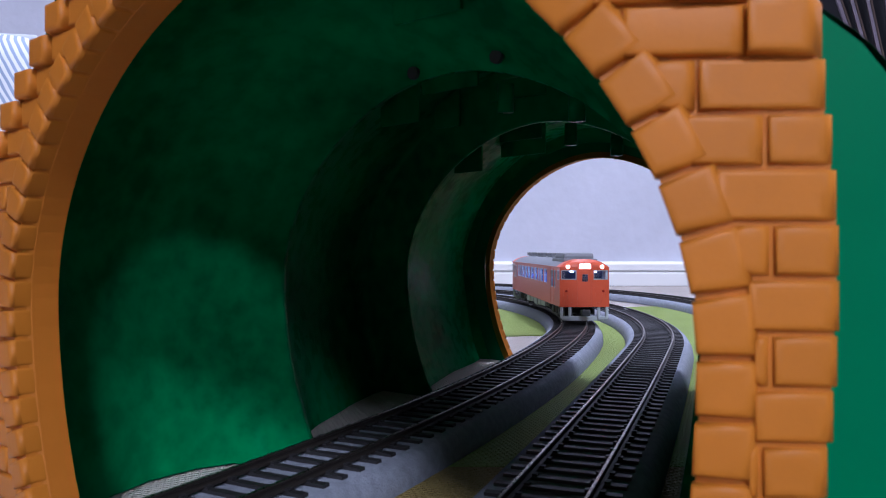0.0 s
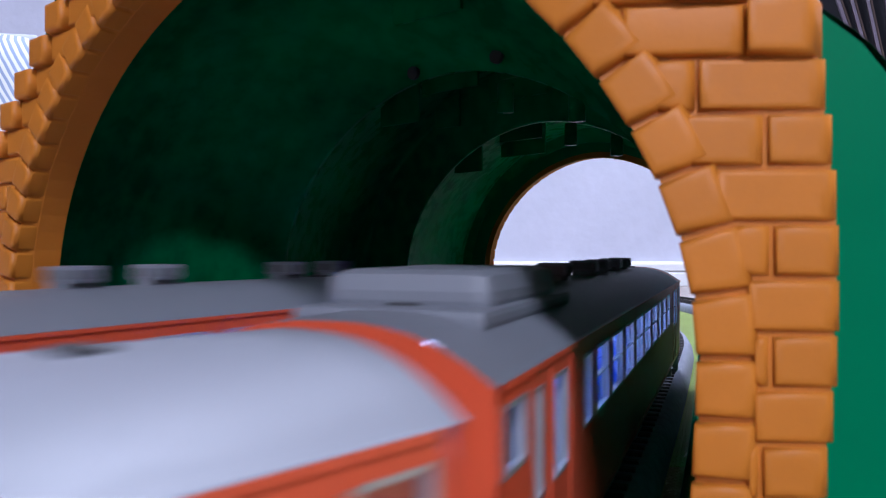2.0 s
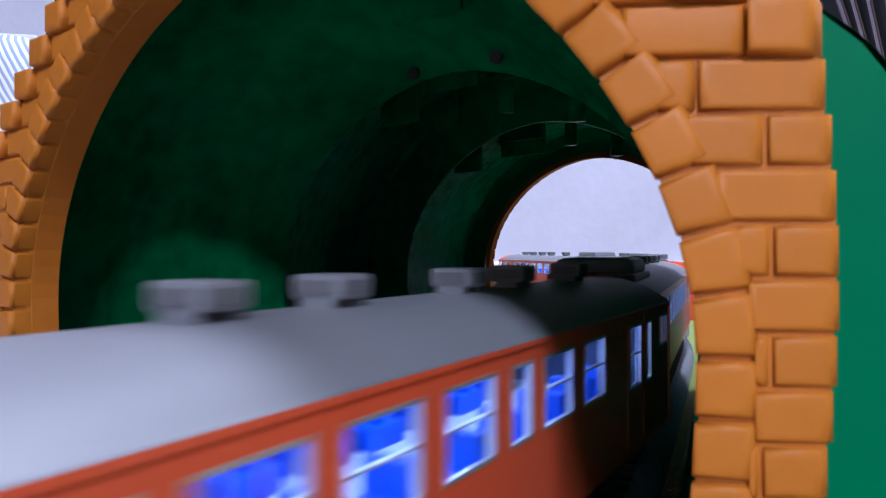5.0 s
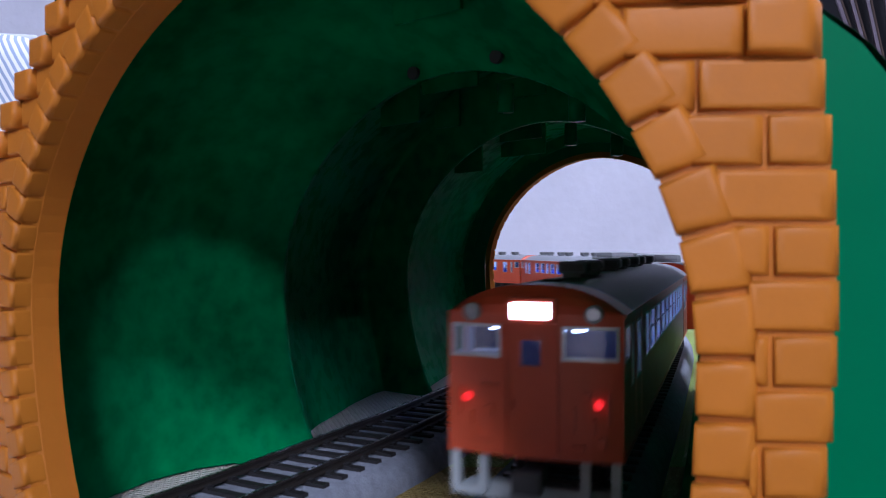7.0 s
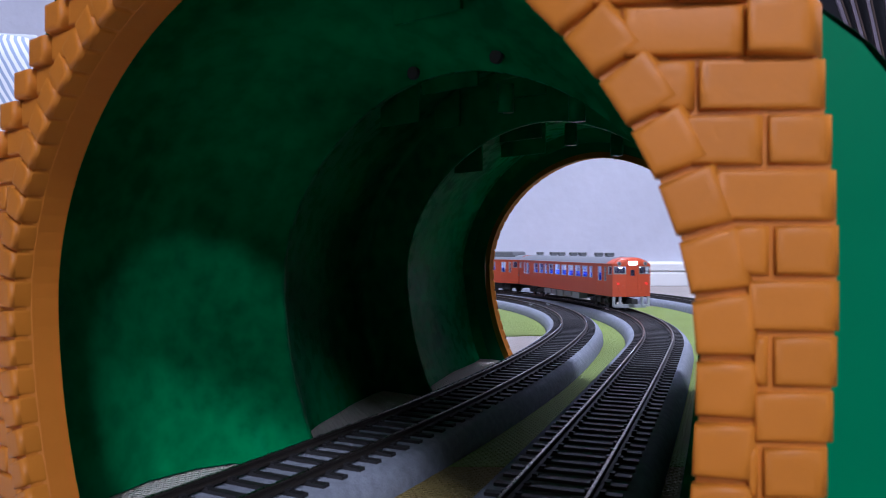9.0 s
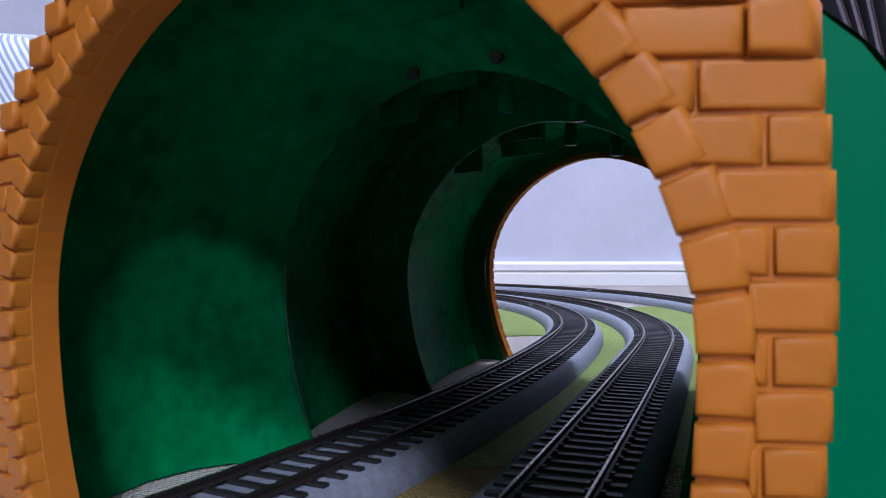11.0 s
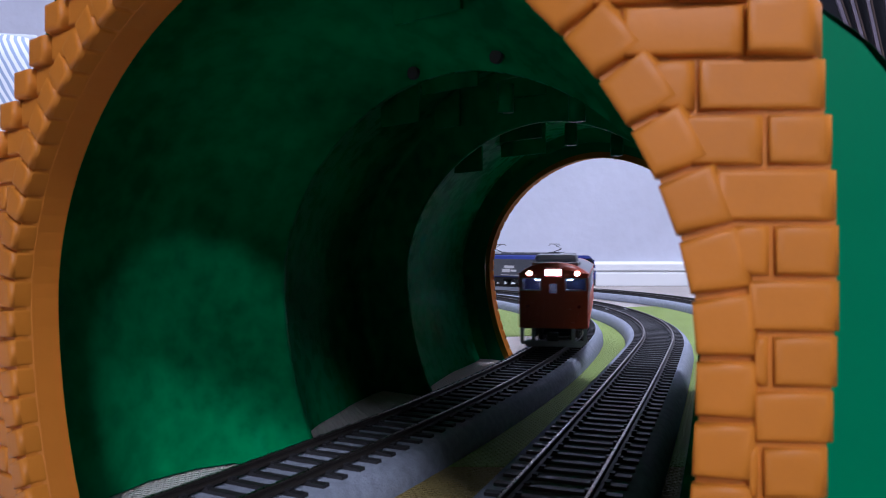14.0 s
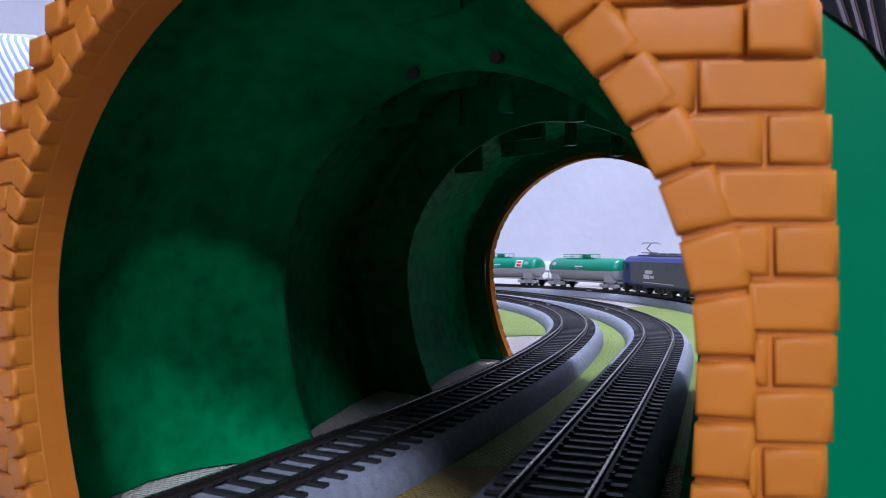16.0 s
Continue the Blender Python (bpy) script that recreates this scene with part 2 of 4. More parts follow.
def pillow(bm, quad, w0, w1, put, inset=0.35):
    """a raised block with worn edges over a quad of (u, z)"""
    cx, cz = sum(p[0] for p in quad) / 4, sum(p[1] for p in quad) / 4

    def toward(p, d):
        r = math.hypot(p[0] - cx, p[1] - cz)
        return (p[0] + (cx - p[0]) * d / r, p[1] + (cz - p[1]) * d / r)
    h = min(1.6, w0 - w1)
    rows = [[put(*p, w0) for p in quad], [put(*p, w1 + h * 0.8) for p in quad], [put(*toward(p, 0.06), w1 + h * 0.45) for p in quad],
            [put(*toward(p, inset * 0.6), w1 + h * 0.16) for p in quad], [put(*toward(p, inset * 1.5), w1 + h * 0.03) for p in quad],
            [put(*toward(p, inset * 2.9), w1) for p in quad], [put(*toward(p, inset * 3.5), w1) for p in quad]]
    vv = sheet(bm, rows, close=True)
    bm.faces.new(vv[-1])
    return bm


# ---------------------------------------------------------------- room
def structure(name, bm, mat, label="", smooth=False):
    return tagged(part(name, bm, mat, None, label, smooth), label, "", "", "structure")


WX0, WX1, WY0, WY1, WZ = -2300, 1700, -6300, 1345, 2400
# the unseen floor, south, west and east walls are dark to cut bounced light
structure("floor", box(WX0 - 100, WX1 + 100, WY0 - 100, WY1 + 100, -60, -1.6), M_BOUNCE_CUT, "unseen dark floor under the mat, toned to cut bounce light")
structure("floor_mat", box(-1900, 1100, -1480, WY1 - 14, -1.59, -0.7), M_MAT_WHITE, "pale embossed foam mat laid over the floor")
structure("wall_north", box(WX0 - 100, WX1 + 100, WY1, WY1 + 100, 0, WZ), M_WALL, "pale textured wallpaper wall")
structure("wall_south", box(WX0 - 100, WX1 + 100, WY0 - 100, WY0, 0, WZ), M_BOUNCE_CUT, "unseen dark closing wall, toned to cut bounce light")
structure("wall_west", box(WX0 - 100, WX0, WY0, WY1, 0, WZ), M_BOUNCE_CUT, "unseen dark closing wall, toned to cut bounce light")
structure("wall_east", box(WX1, WX1 + 100, WY0, WY1, 0, WZ), M_BOUNCE_CUT, "unseen dark closing wall, toned to cut bounce light")
structure("ceiling", box(WX0 - 100, WX1 + 100, WY0 - 100, WY1 + 100, WZ, WZ + 60), M_CEIL, "white ceiling")

bm = bmesh.new()
prof = [(0, 0), (-12, 0), (-12, 21.5), (-9, 23.0), (-3.0, 23.6), (-3.0, 26.4), (-9.5, 27.0), (-9.5, 37.5), (-7.5, 40.2), (-3, 42.2), (0, 42.2)]
sheet(bm, [[(x, WY1 + y, z) for y, z in prof] for x in np.linspace(WX0, WX1, 3)])
structure("baseboard", bm, M_SKIRT, "white moulded baseboard with a groove")


def jigsaw_mat(name, mat, outline, label):
    bm = bmesh.new()
    n = len(outline)
    lo = [bm.verts.new((x, y, -0.7)) for x, y in outline]
    hi = [bm.verts.new((x, y, 0.0)) for x, y in outline]
    bm.faces.new(hi)
    for i in range(n):
        bm.faces.new((lo[i], lo[(i + 1) % n], hi[(i + 1) % n], hi[i]))
    return tagged(part(name, bm, mat), label, "play mat", "mats under the tracks")


def side_of(line, s0, s1, off, n=30):
    out = []
    for s in np.linspace(s0, s1, n):
        p, a = on_line(line, s)
        out.append((p[0] + off * math.cos(a), p[1] + off * math.sin(a)))
    return out


def wavy(p, q, n=24, h=4.0):
    (x0, y0), (x1, y1) = p, q
    L = math.hypot(x1 - x0, y1 - y0)
    return [(x0 + (x1 - x0) * i / n - (y1 - y0) / L * h * math.sin(i * 1.9) * (0 < i < n),
             y0 + (y1 - y0) * i / n + (x1 - x0) / L * h * math.sin(i * 1.9) * (0 < i < n)) for i in range(n + 1)]


left_edge = side_of(LINE_A, 75, 420, 0)
jigsaw_mat("green_mat", M_MAT_GREEN, left_edge + wavy((left_edge[-1][0] - 260, left_edge[-1][1]), (-240, 572))[:-1] + wavy((-240, 566), (left_edge[0][0], 566), 30, 2.5)[:-1],
           "bright green embossed foam mat inside the curve")
mid = side_of(LINE_A, -290, 330, 0)
jigsaw_mat("green_mat", M_MAT_GREEN, mid + wavy(mid[-1], (330, 872), 30, 3.5)[1:-1] + [(330, 872), (330, mid[0][1])],
           "bright green embossed foam mat under two tracks")
low = side_of(LINE_A, -640, -291, 0)
jigsaw_mat("yellow_mat", M_MAT_YELLOW, low + [(330, low[-1][1]), (330, low[0][1])], "ochre yellow embossed foam mat under the tunnel")

# round ceiling lamps out of the camera's sight, the last two added as fill
M_COVER = material("lamp_cover", (1, 1, 1), 0.5, vary=0, glow=((0.93, 0.96, 1.0), 2.0))
for lx, ly in ((50, -2350), (1050, -5200), (420, 800)):
    lamp = thing("ceiling_lamp", "unseen round white ceiling lamp with a glowing cover", "lamp", "ceiling lamps")
    part("base", cyl((lx, ly, 2380), "z", 290, 40, 40), M_SKIRT, lamp)
    part("cover", cyl((lx, ly, 2345), "z", 270, 30, 40, 230), M_COVER, lamp)


# ---------------------------------------------------------------- tunnel
tunnel = thing("toy_tunnel", "green plastic toy tunnel with orange brick portals over two tracks", "toy tunnel")


def portal(ring, outward):
    """a portal: plate with the arch through it, ring stones and brick courses. outward: -1 faces back along the tunnel, 1 ahead"""
    thick = THICK if outward < 0 else 3.4
    deep = thick / THICK
    put = lambda u, z, w: in_ring(ring, u, z, w * -outward)
    pts = arch(1.0, 9, 48)
    back = [(u * 1.004, z + 0.3 * max(0.0, (z - ARCH_H) / ARCH_C)) for u, z in pts]
    bm = bmesh.new()
    outer = []
    for u, z in pts:
        if z <= ARCH_H:
            outer.append((math.copysign(outline_u(z, u) - 0.5, u), z))
        else:
            d = Vector((u, z - ARCH_H)).normalized()
            r = 1.0
            while abs(d.x * r) < outline_u(ARCH_H + d.y * r, d.x) - 0.7 and ARCH_H + d.y * r < 143:
                r += 0.5
            outer.append((d.x * r, ARCH_H + d.y * r))
    sheet(bm, [[put(*p, 0) for p in outer], [put(*p, 0) for p in back], [put(*p, 2.4 * deep) for p in back], [put(*p, 3.4 * deep) for p in pts], [put(*p, thick) for p in pts], [put(p[0] * 0.93, p[1] * 0.97, thick) for p in outer], [put(p[0] * 0.975, p[1] * 0.985, 1.2) for p in outer],
               [put(*p, 0) for p in outer]])
    plate = part("portal", bm, M_ORANGE_DEEP, tunnel, "orange plastic portal moulded as brickwork", False)
    # ring stones along the arch
    fine = arch(1.0, 60, 400)
    L = np.concatenate([[0], np.cumsum([math.dist(a, b) for a, b in zip(fine, fine[1:])])])
    xs, zs = [p[0] for p in fine], [p[1] for p in fine]
    pitch = 5.95
    first = np.interp(47.3, zs[:60], L[:60]) % pitch
    n = int((L[-1] - first) / pitch) + 1

    def along(s, out):
        u, z = np.interp(s, L, xs), np.interp(s, L, zs)
        u2, z2 = np.interp(s + 0.5, L, xs) - np.interp(s - 0.5, L, xs), np.interp(s + 0.5, L, zs) - np.interp(s - 0.5, L, zs)
        r = math.hypot(u2, z2)
        return (u + out * z2 / r, z - out * u2 / r)
    for i in range(n):
        s0, s1 = max(0.0, first + (i - 1) * pitch) + 0.34, min(L[-1], first + i * pitch) - 0.34
        if s1 - s0 < 1.5:
            continue
        j = random.uniform(-0.12, 0.12)
        quad = [along(s0, 0.05), along(s1, 0.05), along(s1, 5.75 + j), along(s0, 5.75 + j)]
        part("brick", pillow(bmesh.new(), quad, 0.3, -1.25 + j, put, 0.50), M_ORANGE, plate, "", True)
        bm = bmesh.new()
        rows = [[put(*along(s0 + d, o), w) for w, o in ((0.0, -lift), (1.4 * deep, -lift), (2.4 * deep, -lift * 0.6), (3.2 * deep, 0.06))]
                for d, lift in ((0.0, -0.25), (0.15, -0.06), (0.55, 0.04), (s1 - s0 - 0.55, 0.04), (s1 - s0 - 0.15, -0.06), (s1 - s0, -0.25))]
        sheet(bm, rows)
        part("soffit_brick", bm, M_ORANGE, plate, "", True)
    # courses
    H = 5.45
    row = 1
    z = -3.98
    while z < 140:
        zt = z + H - 0.55
        for sgn in (1, -1):
            edge = outline_u(z + H / 2, sgn)
            # where the ring stones end at this height
            best = [abs(along(s, 5.3)[0]) for s in np.linspace(0, L[-1], 260) if z - 1 < along(s, 5.3)[1] < zt + 1 and along(s, 5.3)[0] * sgn > 0]
            u0 = min(best) if best else (0.0 if z > ARCH_H else 75.0)
            if edge - u0 < 0.8:
                continue
            stepped = z > 80
            if stepped:
                edge -= 6.4
            cuts, u = [edge], edge - (6.3 if row % 2 and not stepped else 12.2)
            while u > u0 + 1.0:
                cuts.append(u)
                u -= 12.2
            cuts.append(u0)
            cuts = cuts[::-1]
            for a, b in zip(cuts, cuts[1:]):
                if b - a < 1.2:
                    continue
                j = random.uniform(-0.1, 0.1)
                quad = [(sgn * (a + 0.28), z), (sgn * (b - 0.28), z), (sgn * (b - 0.28), zt), (sgn * (a + 0.28), zt)]
                part("brick", pillow(bmesh.new(), quad, 0.6, -0.85 + j, put, 0.48), M_ORANGE, plate, "", True)
            if stepped:
                quad = [(sgn * (edge + 0.2), z - 0.2), (sgn * (edge + 6.4), z - 0.2), (sgn * (edge + 6.4), zt + 0.3), (sgn * (edge + 0.2), zt + 0.3)]
                bmk = pillow(bmesh.new(), quad, 1.5, -2.2, put, 0.5)
                part("edge_block", bmk, M_ORANGE, plate, "", True)
        z += H
        row += 1
    return plate


portal(NEAR, -1)
portal(FAR, 1)

# inside wall with two stiffening frames
STATIONS = [(0.026, 1.005), (0.0265, 1.16), (0.06, 1.24), (0.15, 1.25), (0.20, 1.20), (0.235, 1.12), (0.25, 1.075), (0.27, 1.03), (0.287, 0.99), (0.2965, 0.967), (0.297, 0.966),
            (0.303, 0.967), (0.3035, 0.975), (0.306, 1.12), (0.3065, 1.13), (0.40, 1.26), (0.50, 1.34), (0.58, 1.36), (0.604, 1.35), (0.6045, 1.33), (0.614, 1.03), (0.6145, 1.012), (0.621, 1.012), (0.6215, 1.02),
            (0.627, 1.11), (0.6275, 1.12), (0.70, 1.17), (0.82, 1.22), (0.955, 1.24)]
bm = bmesh.new()
rows = []
fine_st = []
for (q0, k0), (q1, k1) in zip(STATIONS, STATIONS[1:]):
    m = 3 if q1 - q0 > 0.03 else 1
    fine_st += [(q0 + (q1 - q0) * i / m, k0 + (k1 - k0) * i / m) for i in range(m)]
fine_st.append(STATIONS[-1])
for q, k in fine_st:
    rows.append([in_ring(ring_at(q), u + 0.5 * math.sin(z * 0.13 + q * 30) * (k > 1.05), z) for u, z in arch(k, 9, 40, 0.0, 9.0 if q < 0.25 else 0.0)])
sheet(bm, rows)
inner = part("inner_wall", bm, M_GREEN, tunnel, "glossy dark green plastic inside wall", True)

# outer mountain skin: upright flank, round shoulder, sloping top
SHOULDER_Z = (0, 62, 68, 72, 75, 78, 81, 84, 87, 90, 100, 142)
SHOULDER_U = (96, 95, 93.8, 92.2, 92.4, 91.6, 90.2, 88.2, 85.2, 81.2, 68.0, 13.0)
bm = bmesh.new()
rows = []
for q in np.linspace(0.028, 0.972, 26):
    swell = 1.0 + 0.12 * math.sin(math.pi * q) + 0.02 * math.sin(q * 25)
    swell_right = 1.0 + 0.03 * math.sin(math.pi * q)
    row = [in_ring(ring_at(q), float(np.interp(z, SHOULDER_Z, SHOULDER_U)) * swell_right * (1 + 0.012 * noise.noise(Vector((z * 0.05, q * 9, 3))) * min(1, q * 8)), z * swell_right)
           for z in (8, 20, 32, 44, 54, 62, 68, 72, 75, 77, 79, 81, 83, 85, 87, 90, 95, 102, 110, 118, 126, 134, 142)]
    for i in range(24, 49):
        t = math.pi * i / 48
        a, c = (95 - 2.5 * max(0.0, 1 - q * 4) if i < 24 else 99 - 9 * max(0.0, 1 - q * 4)) * swell, 113 * swell
        lump = 1 + 0.025 * noise.noise(Vector((i * 0.35, q * 9, 0))) * min(1, q * 8)
        row.append(in_ring(ring_at(q), a * math.cos(t) * lump, 40 + c * math.sin(t) * lump))
    rows.append([in_ring(ring_at(q), 96 * swell_right, 0)] + row + [in_ring(ring_at(q), -a * 1.01, 0)])
vv = sheet(bm, rows)
part("mountain_skin", bm, M_GREEN_OUT, tunnel, "bright green moulded plastic hill", True)
for q, name in ((0.029, "end_plate"), (0.971, "end_plate")):
    bm = bmesh.new()
    a_in = arch(1.04, 9, 40)
    out = []
    for i in range(len(a_in)):
        u, z = a_in[i]
        if z <= 40:
            out.append((math.copysign(90 if u < 0 else 94, u), z))
        elif u > 0:
            d, r = Vector((u, z - 40)).normalized(), 60.0
            while d.x * r < np.interp(40 + d.y * r, SHOULDER_Z, SHOULDER_U) - 0.5 and d.y * r < 110:
                r += 0.4
            out.append((d.x * r, 40 + d.y * r))
        else:
            t = math.atan2((z - 40) / 113, u / 90)
            out.append((90 * math.cos(t), 40 + 112 * math.sin(t)))
    sheet(bm, [[in_ring(ring_at(q), *p) for p in a_in], [in_ring(ring_at(q), *p) for p in out]])
    part(name, bm, M_GREEN_OUT, tunnel)

# green ring that closes the inside against the far portal
bm = bmesh.new()
sheet(bm, [[in_ring(FAR, u, z, w) for u, z in arch(k, 9, 40)] for k, w in ((1.12, -3.2), (1.13, -9.2), (1.26, -15.0))])
part("end_ring", bm, M_GREEN, tunnel)

# cross ribs and screw posts under the crown
def crown_z(q, u):
    k = float(np.interp(q, [p for p, _ in STATIONS], [v for _, v in STATIONS]))
    return ARCH_H + ARCH_C * k * (1 - min(1.0, abs(u) / (ARCH_A * k)) ** ARCH_X) ** (1 / ARCH_X)


for q, u0, u1, drop in ((0.215, -4, 16, 4), (0.345, -16, 2, 7), (0.41, -27, -4, 9), (0.43, -50, -32, 7), (0.47, -2, 22, 8), (0.565, -46, -33, 9), (0.58, -20, 6, 10),
                        (0.69, -54, -38, 4), (0.71, -30, -8, 5), (0.80, -40, -14, 6)):
    bm = bmesh.new()
    low = min(crown_z(q, u0), crown_z(q, u1)) - drop
    rows = [[in_ring(ring_at(q), u, zz, w) for w, zz in ((-0.5, low), (0.5, low), (0.5, crown_z(q, u) + 1), (-0.5, crown_z(q, u) + 1))] for u in np.linspace(u0, u1, 5)]
    vv = sheet(bm, rows, True)
    bm.faces.new(vv[0])
    bm.faces.new(vv[-1])
    part("rib", bm, M_GREEN, tunnel)
for q, u, z in ((0.45, 2, 112), (0.48, 26, 108), (0.72, 6, 112), (0.75, 26, 107)):
    c = in_ring(ring_at(q), u, z)
    part("screw_post", cyl((c.x, c.y, c.z), "z", 2.6, 9, 18), M_GREEN, tunnel, "", True)
# screw holes in the first frame: black discs, the shade inside put into the colour
for u, z in ((-64.5, 11), (-7.5, 109.6), (19, 109.6)):
    ring = ring_at(0.278)
    c = in_ring(ring, u * 1.0, z, -1.2)
    bm = cyl((0, 0, 0), "y", 1.7, 1.2, 16)
    for v in bm.verts:
        v.co = Matrix.Rotation(-ring[2], 4, "Z") @ v.co + c
    part("screw_hole", bm, M_DARK, tunnel)


# ---------------------------------------------------------------- tracks
def sweep_line(line, prof, step=3, closed_prof=True):
    idx = list(range(0, len(line["s"]) - 1, step))
    bm = bmesh.new()
    rows = []
    for i in idx + [idx[0]]:
        p, a = line["xy"][i], line["an"][i]
        rows.append([(p[0] + o * math.cos(a), p[1] + o * math.sin(a), z) for o, z in prof])
    sheet(bm, rows, closed_prof)
    return bm


def track(line, s_from, label):
    tr = thing("railway_track", label, "railway track", "model railway tracks")
    bed = [(-20.5, 0.1), (-20.0, 3.6), (-18.2, 6.6), (-16.6, 7.9), (16.6, 7.9), (18.2, 6.6), (20.0, 3.6), (20.5, 0.1)]
    part("roadbed", sweep_line(line, bed), M_FOAM, tr, "grey foam roadbed with bevelled shoulders", True).modifiers.new("e", "EDGE_SPLIT").split_angle = radians(40)
    for sd in (-1, 1):
        o = sd * 8.75
        rail = [(o - 1.1, 8.7), (o - 1.1, 9.1), (o - 0.3, 9.4), (o - 0.3, 10.2), (o - 0.5, 10.4), (o - 0.5, 10.85), (o - 0.3, 11.0), (o + 0.3, 11.0),
                (o + 0.5, 10.85), (o + 0.5, 10.4), (o + 0.3, 10.2), (o + 0.3, 9.4), (o + 1.1, 9.1), (o + 1.1, 8.7)]
        rl = part("rail", sweep_line(line, rail), M_RAIL, tr, "tarnished nickel rail")
        part("rail_head", sweep_line(line, [(o - 0.36, 10.97), (o - 0.30, 11.06), (o + 0.30, 11.06), (o + 0.36, 10.97)]), M_RAILHEAD, rl, "polished running surface")
    # sleepers with rail chairs
    bm = bmesh.new()
    for x0, x1, y0, y1, z0, z1 in ((-15.0, 15.0, -1.2, 1.2, 7.5, 8.75),):
        add_box(bm, x0, x1, y0, y1, z0, z1)
    for o in (-8.75, 8.75):
        add_box(bm, o - 2.3, o - 1.0, -0.9, 0.9, 8.7, 9.35)
        add_box(bm, o + 1.0, o + 2.3, -0.9, 0.9, 8.7, 9.35)
    first = part("sleeper", bm, M_SLEEPER, tr)
    far_bm_v, far_bm_f = [], []
    n = int(line["len"] / 7.6)
    base = [v.co.copy() for v in first.data.vertices]
    polys = [tuple(f.vertices) for f in first.data.polygons]
    used = 0
    for i in range(n):
        s = line["s"][0] + line["len"] * i / n
        p, a = on_line(line, s)
        a += 0.012 * math.sin(i * 2.3)
        m = Matrix.LocRotScale((p[0] * MM, p[1] * MM, 0), Euler((0, 0, a)), None)
        if s_from <= s and used < 290:
            ob = first if used == 0 else new("sleeper", first.data)
            ob.parent = tr
            ob.matrix_basis = m
            used += 1
        else:
            k = len(far_bm_v)
            far_bm_v += [m @ v for v in base]
            far_bm_f += [tuple(k + j for j in f) for f in polys]
    me = bpy.data.meshes.new("sleepers_beyond")
    me.from_pydata(far_bm_v, [], far_bm_f)
    me.materials.append(M_SLEEPER)
    rest = new("sleepers_beyond", me)
    rest.parent = tr
    rest["kind"] = "stuff"
    # rail joiners
    for s in (260,):
        for sd in (-1, 1):
            p, a = on_line(line, s)
            bm = box(-1.5, 1.5, -5, 5, 8.7, 10.1, bevel=0.3)
            m = Matrix.LocRotScale((p[0] + sd * 8.75 * math.cos(a), p[1] + sd * 8.75 * math.sin(a), 0), Euler((0, 0, a)), None)
            bm.transform(m)
            part("rail_joiner", bm, M_SILVER, tr, "bright metal rail joiner")
    return tr


track(LINE_A, -650, "black-sleepered model track on grey foam bed, inner loop")
track(LINE_B, -700, "black-sleepered model track on grey foam bed, outer loop")
track(LINE_C, -700, "black-sleepered model track on grey foam bed beside the wall")


# ---------------------------------------------------------------- railcars (x ahead, y left, z up from the rail top, millimetres)
CAR_L, CAR_W = 262.0, 36.0
SILL, EAVE, CROWN = 11.4, 40.2, 45.8
# side openings from the middle of the car: x0, x1, z0, z1
SIDE_WINDOWS = [(119.5, 127.8, 30.6, 37.9), (107.5, 112, 24.5, 37.5), (94, 103, 24.5, 37.5), (64.5, 76.5, 26.5, 37.5), (46, 59, 26.5, 37.5), (34, 41.5, 26.5, 37.5), (15.5, 29, 26.5, 37.5),
                (-3.5, 10.5, 26.5, 37.5), (-21.5, -8, 26.5, 37.5), (-39.5, -26, 26.5, 37.5), (-57.5, -44, 26.5, 37.5), (-74.5, -62, 26.5, 37.5), (-86, -79, 26.5, 37.5),
                (-106, -98, 24.5, 37.5), (-116, -112, 24.5, 37.5), (-127.8, -119.5, 30.6, 37.9)]
FACE_WINDOWS = [(-17.2, -6.2, 31.0, 37.9), (6.2, 17.2, 31.0, 37.9), (-2.7, 2.7, 29.0, 35.6)]


def roof_z(y, z0=EAVE, z1=CROWN):
    t = min(1, abs(y) / (CAR_W / 2))
    return z0 + (z1 - z0) * (1 - t ** 2.6)


def rounded(p, bow):
    return bow * (1 - (abs(p) / (CAR_W / 2)) ** 2.2)


def make_wheel(parent, x, y):
    w = part("wheel", add_cyl(cyl((x, y, 5.4), "y", 5.4, 1.8, 24), (x, y - math.copysign(1.0, y), 5.4), "y", 6.0, 0.6, 24), M_DARK, parent, "dark steel wheel")
    part("rim", cyl((x, y + math.copysign(0.95, y), 5.4), "y", 4.9, 0.3, 24), M_RAIL, w)


def make_bogie(car, x, wheelbase=26.0, mat=None):
    bm = box(x - wheelbase / 2 - 7, x + wheelbase / 2 + 7, 10.4, 12.6, 4.2, 8.4, bevel=0.5)
    add_box(bm, x - wheelbase / 2 - 7, x + wheelbase / 2 + 7, -12.6, -10.4, 4.2, 8.4, bevel=0.5)
    add_box(bm, x - 5, x + 5, -12, 12, 3.8, 10.5, bevel=0.5)
    for sx in (-1, 1):
        for sy in (-1, 1):
            add_box(bm, x + sx * wheelbase / 2 - 3, x + sx * wheelbase / 2 + 3, sy * 12.4 - 1, sy * 12.4 + 1, 3.4, 7.6, bevel=0.4)
            add_cyl(bm, (x + sx * 6, sy * 12.8, 6.5), "z", 1.3, 5.0, 10)
    b = part("bogie", bm, mat or M_DARK, car, "dark bogie frame with axle boxes")
    for sx in (-1, 1):
        part("axle", cyl((x + sx * wheelbase / 2, 0, 5.4), "y", 1.0, 20, 10), M_DARK, b)
        for sy in (-1, 1):
            make_wheel(b, x + sx * wheelbase / 2, sy * 8.7)


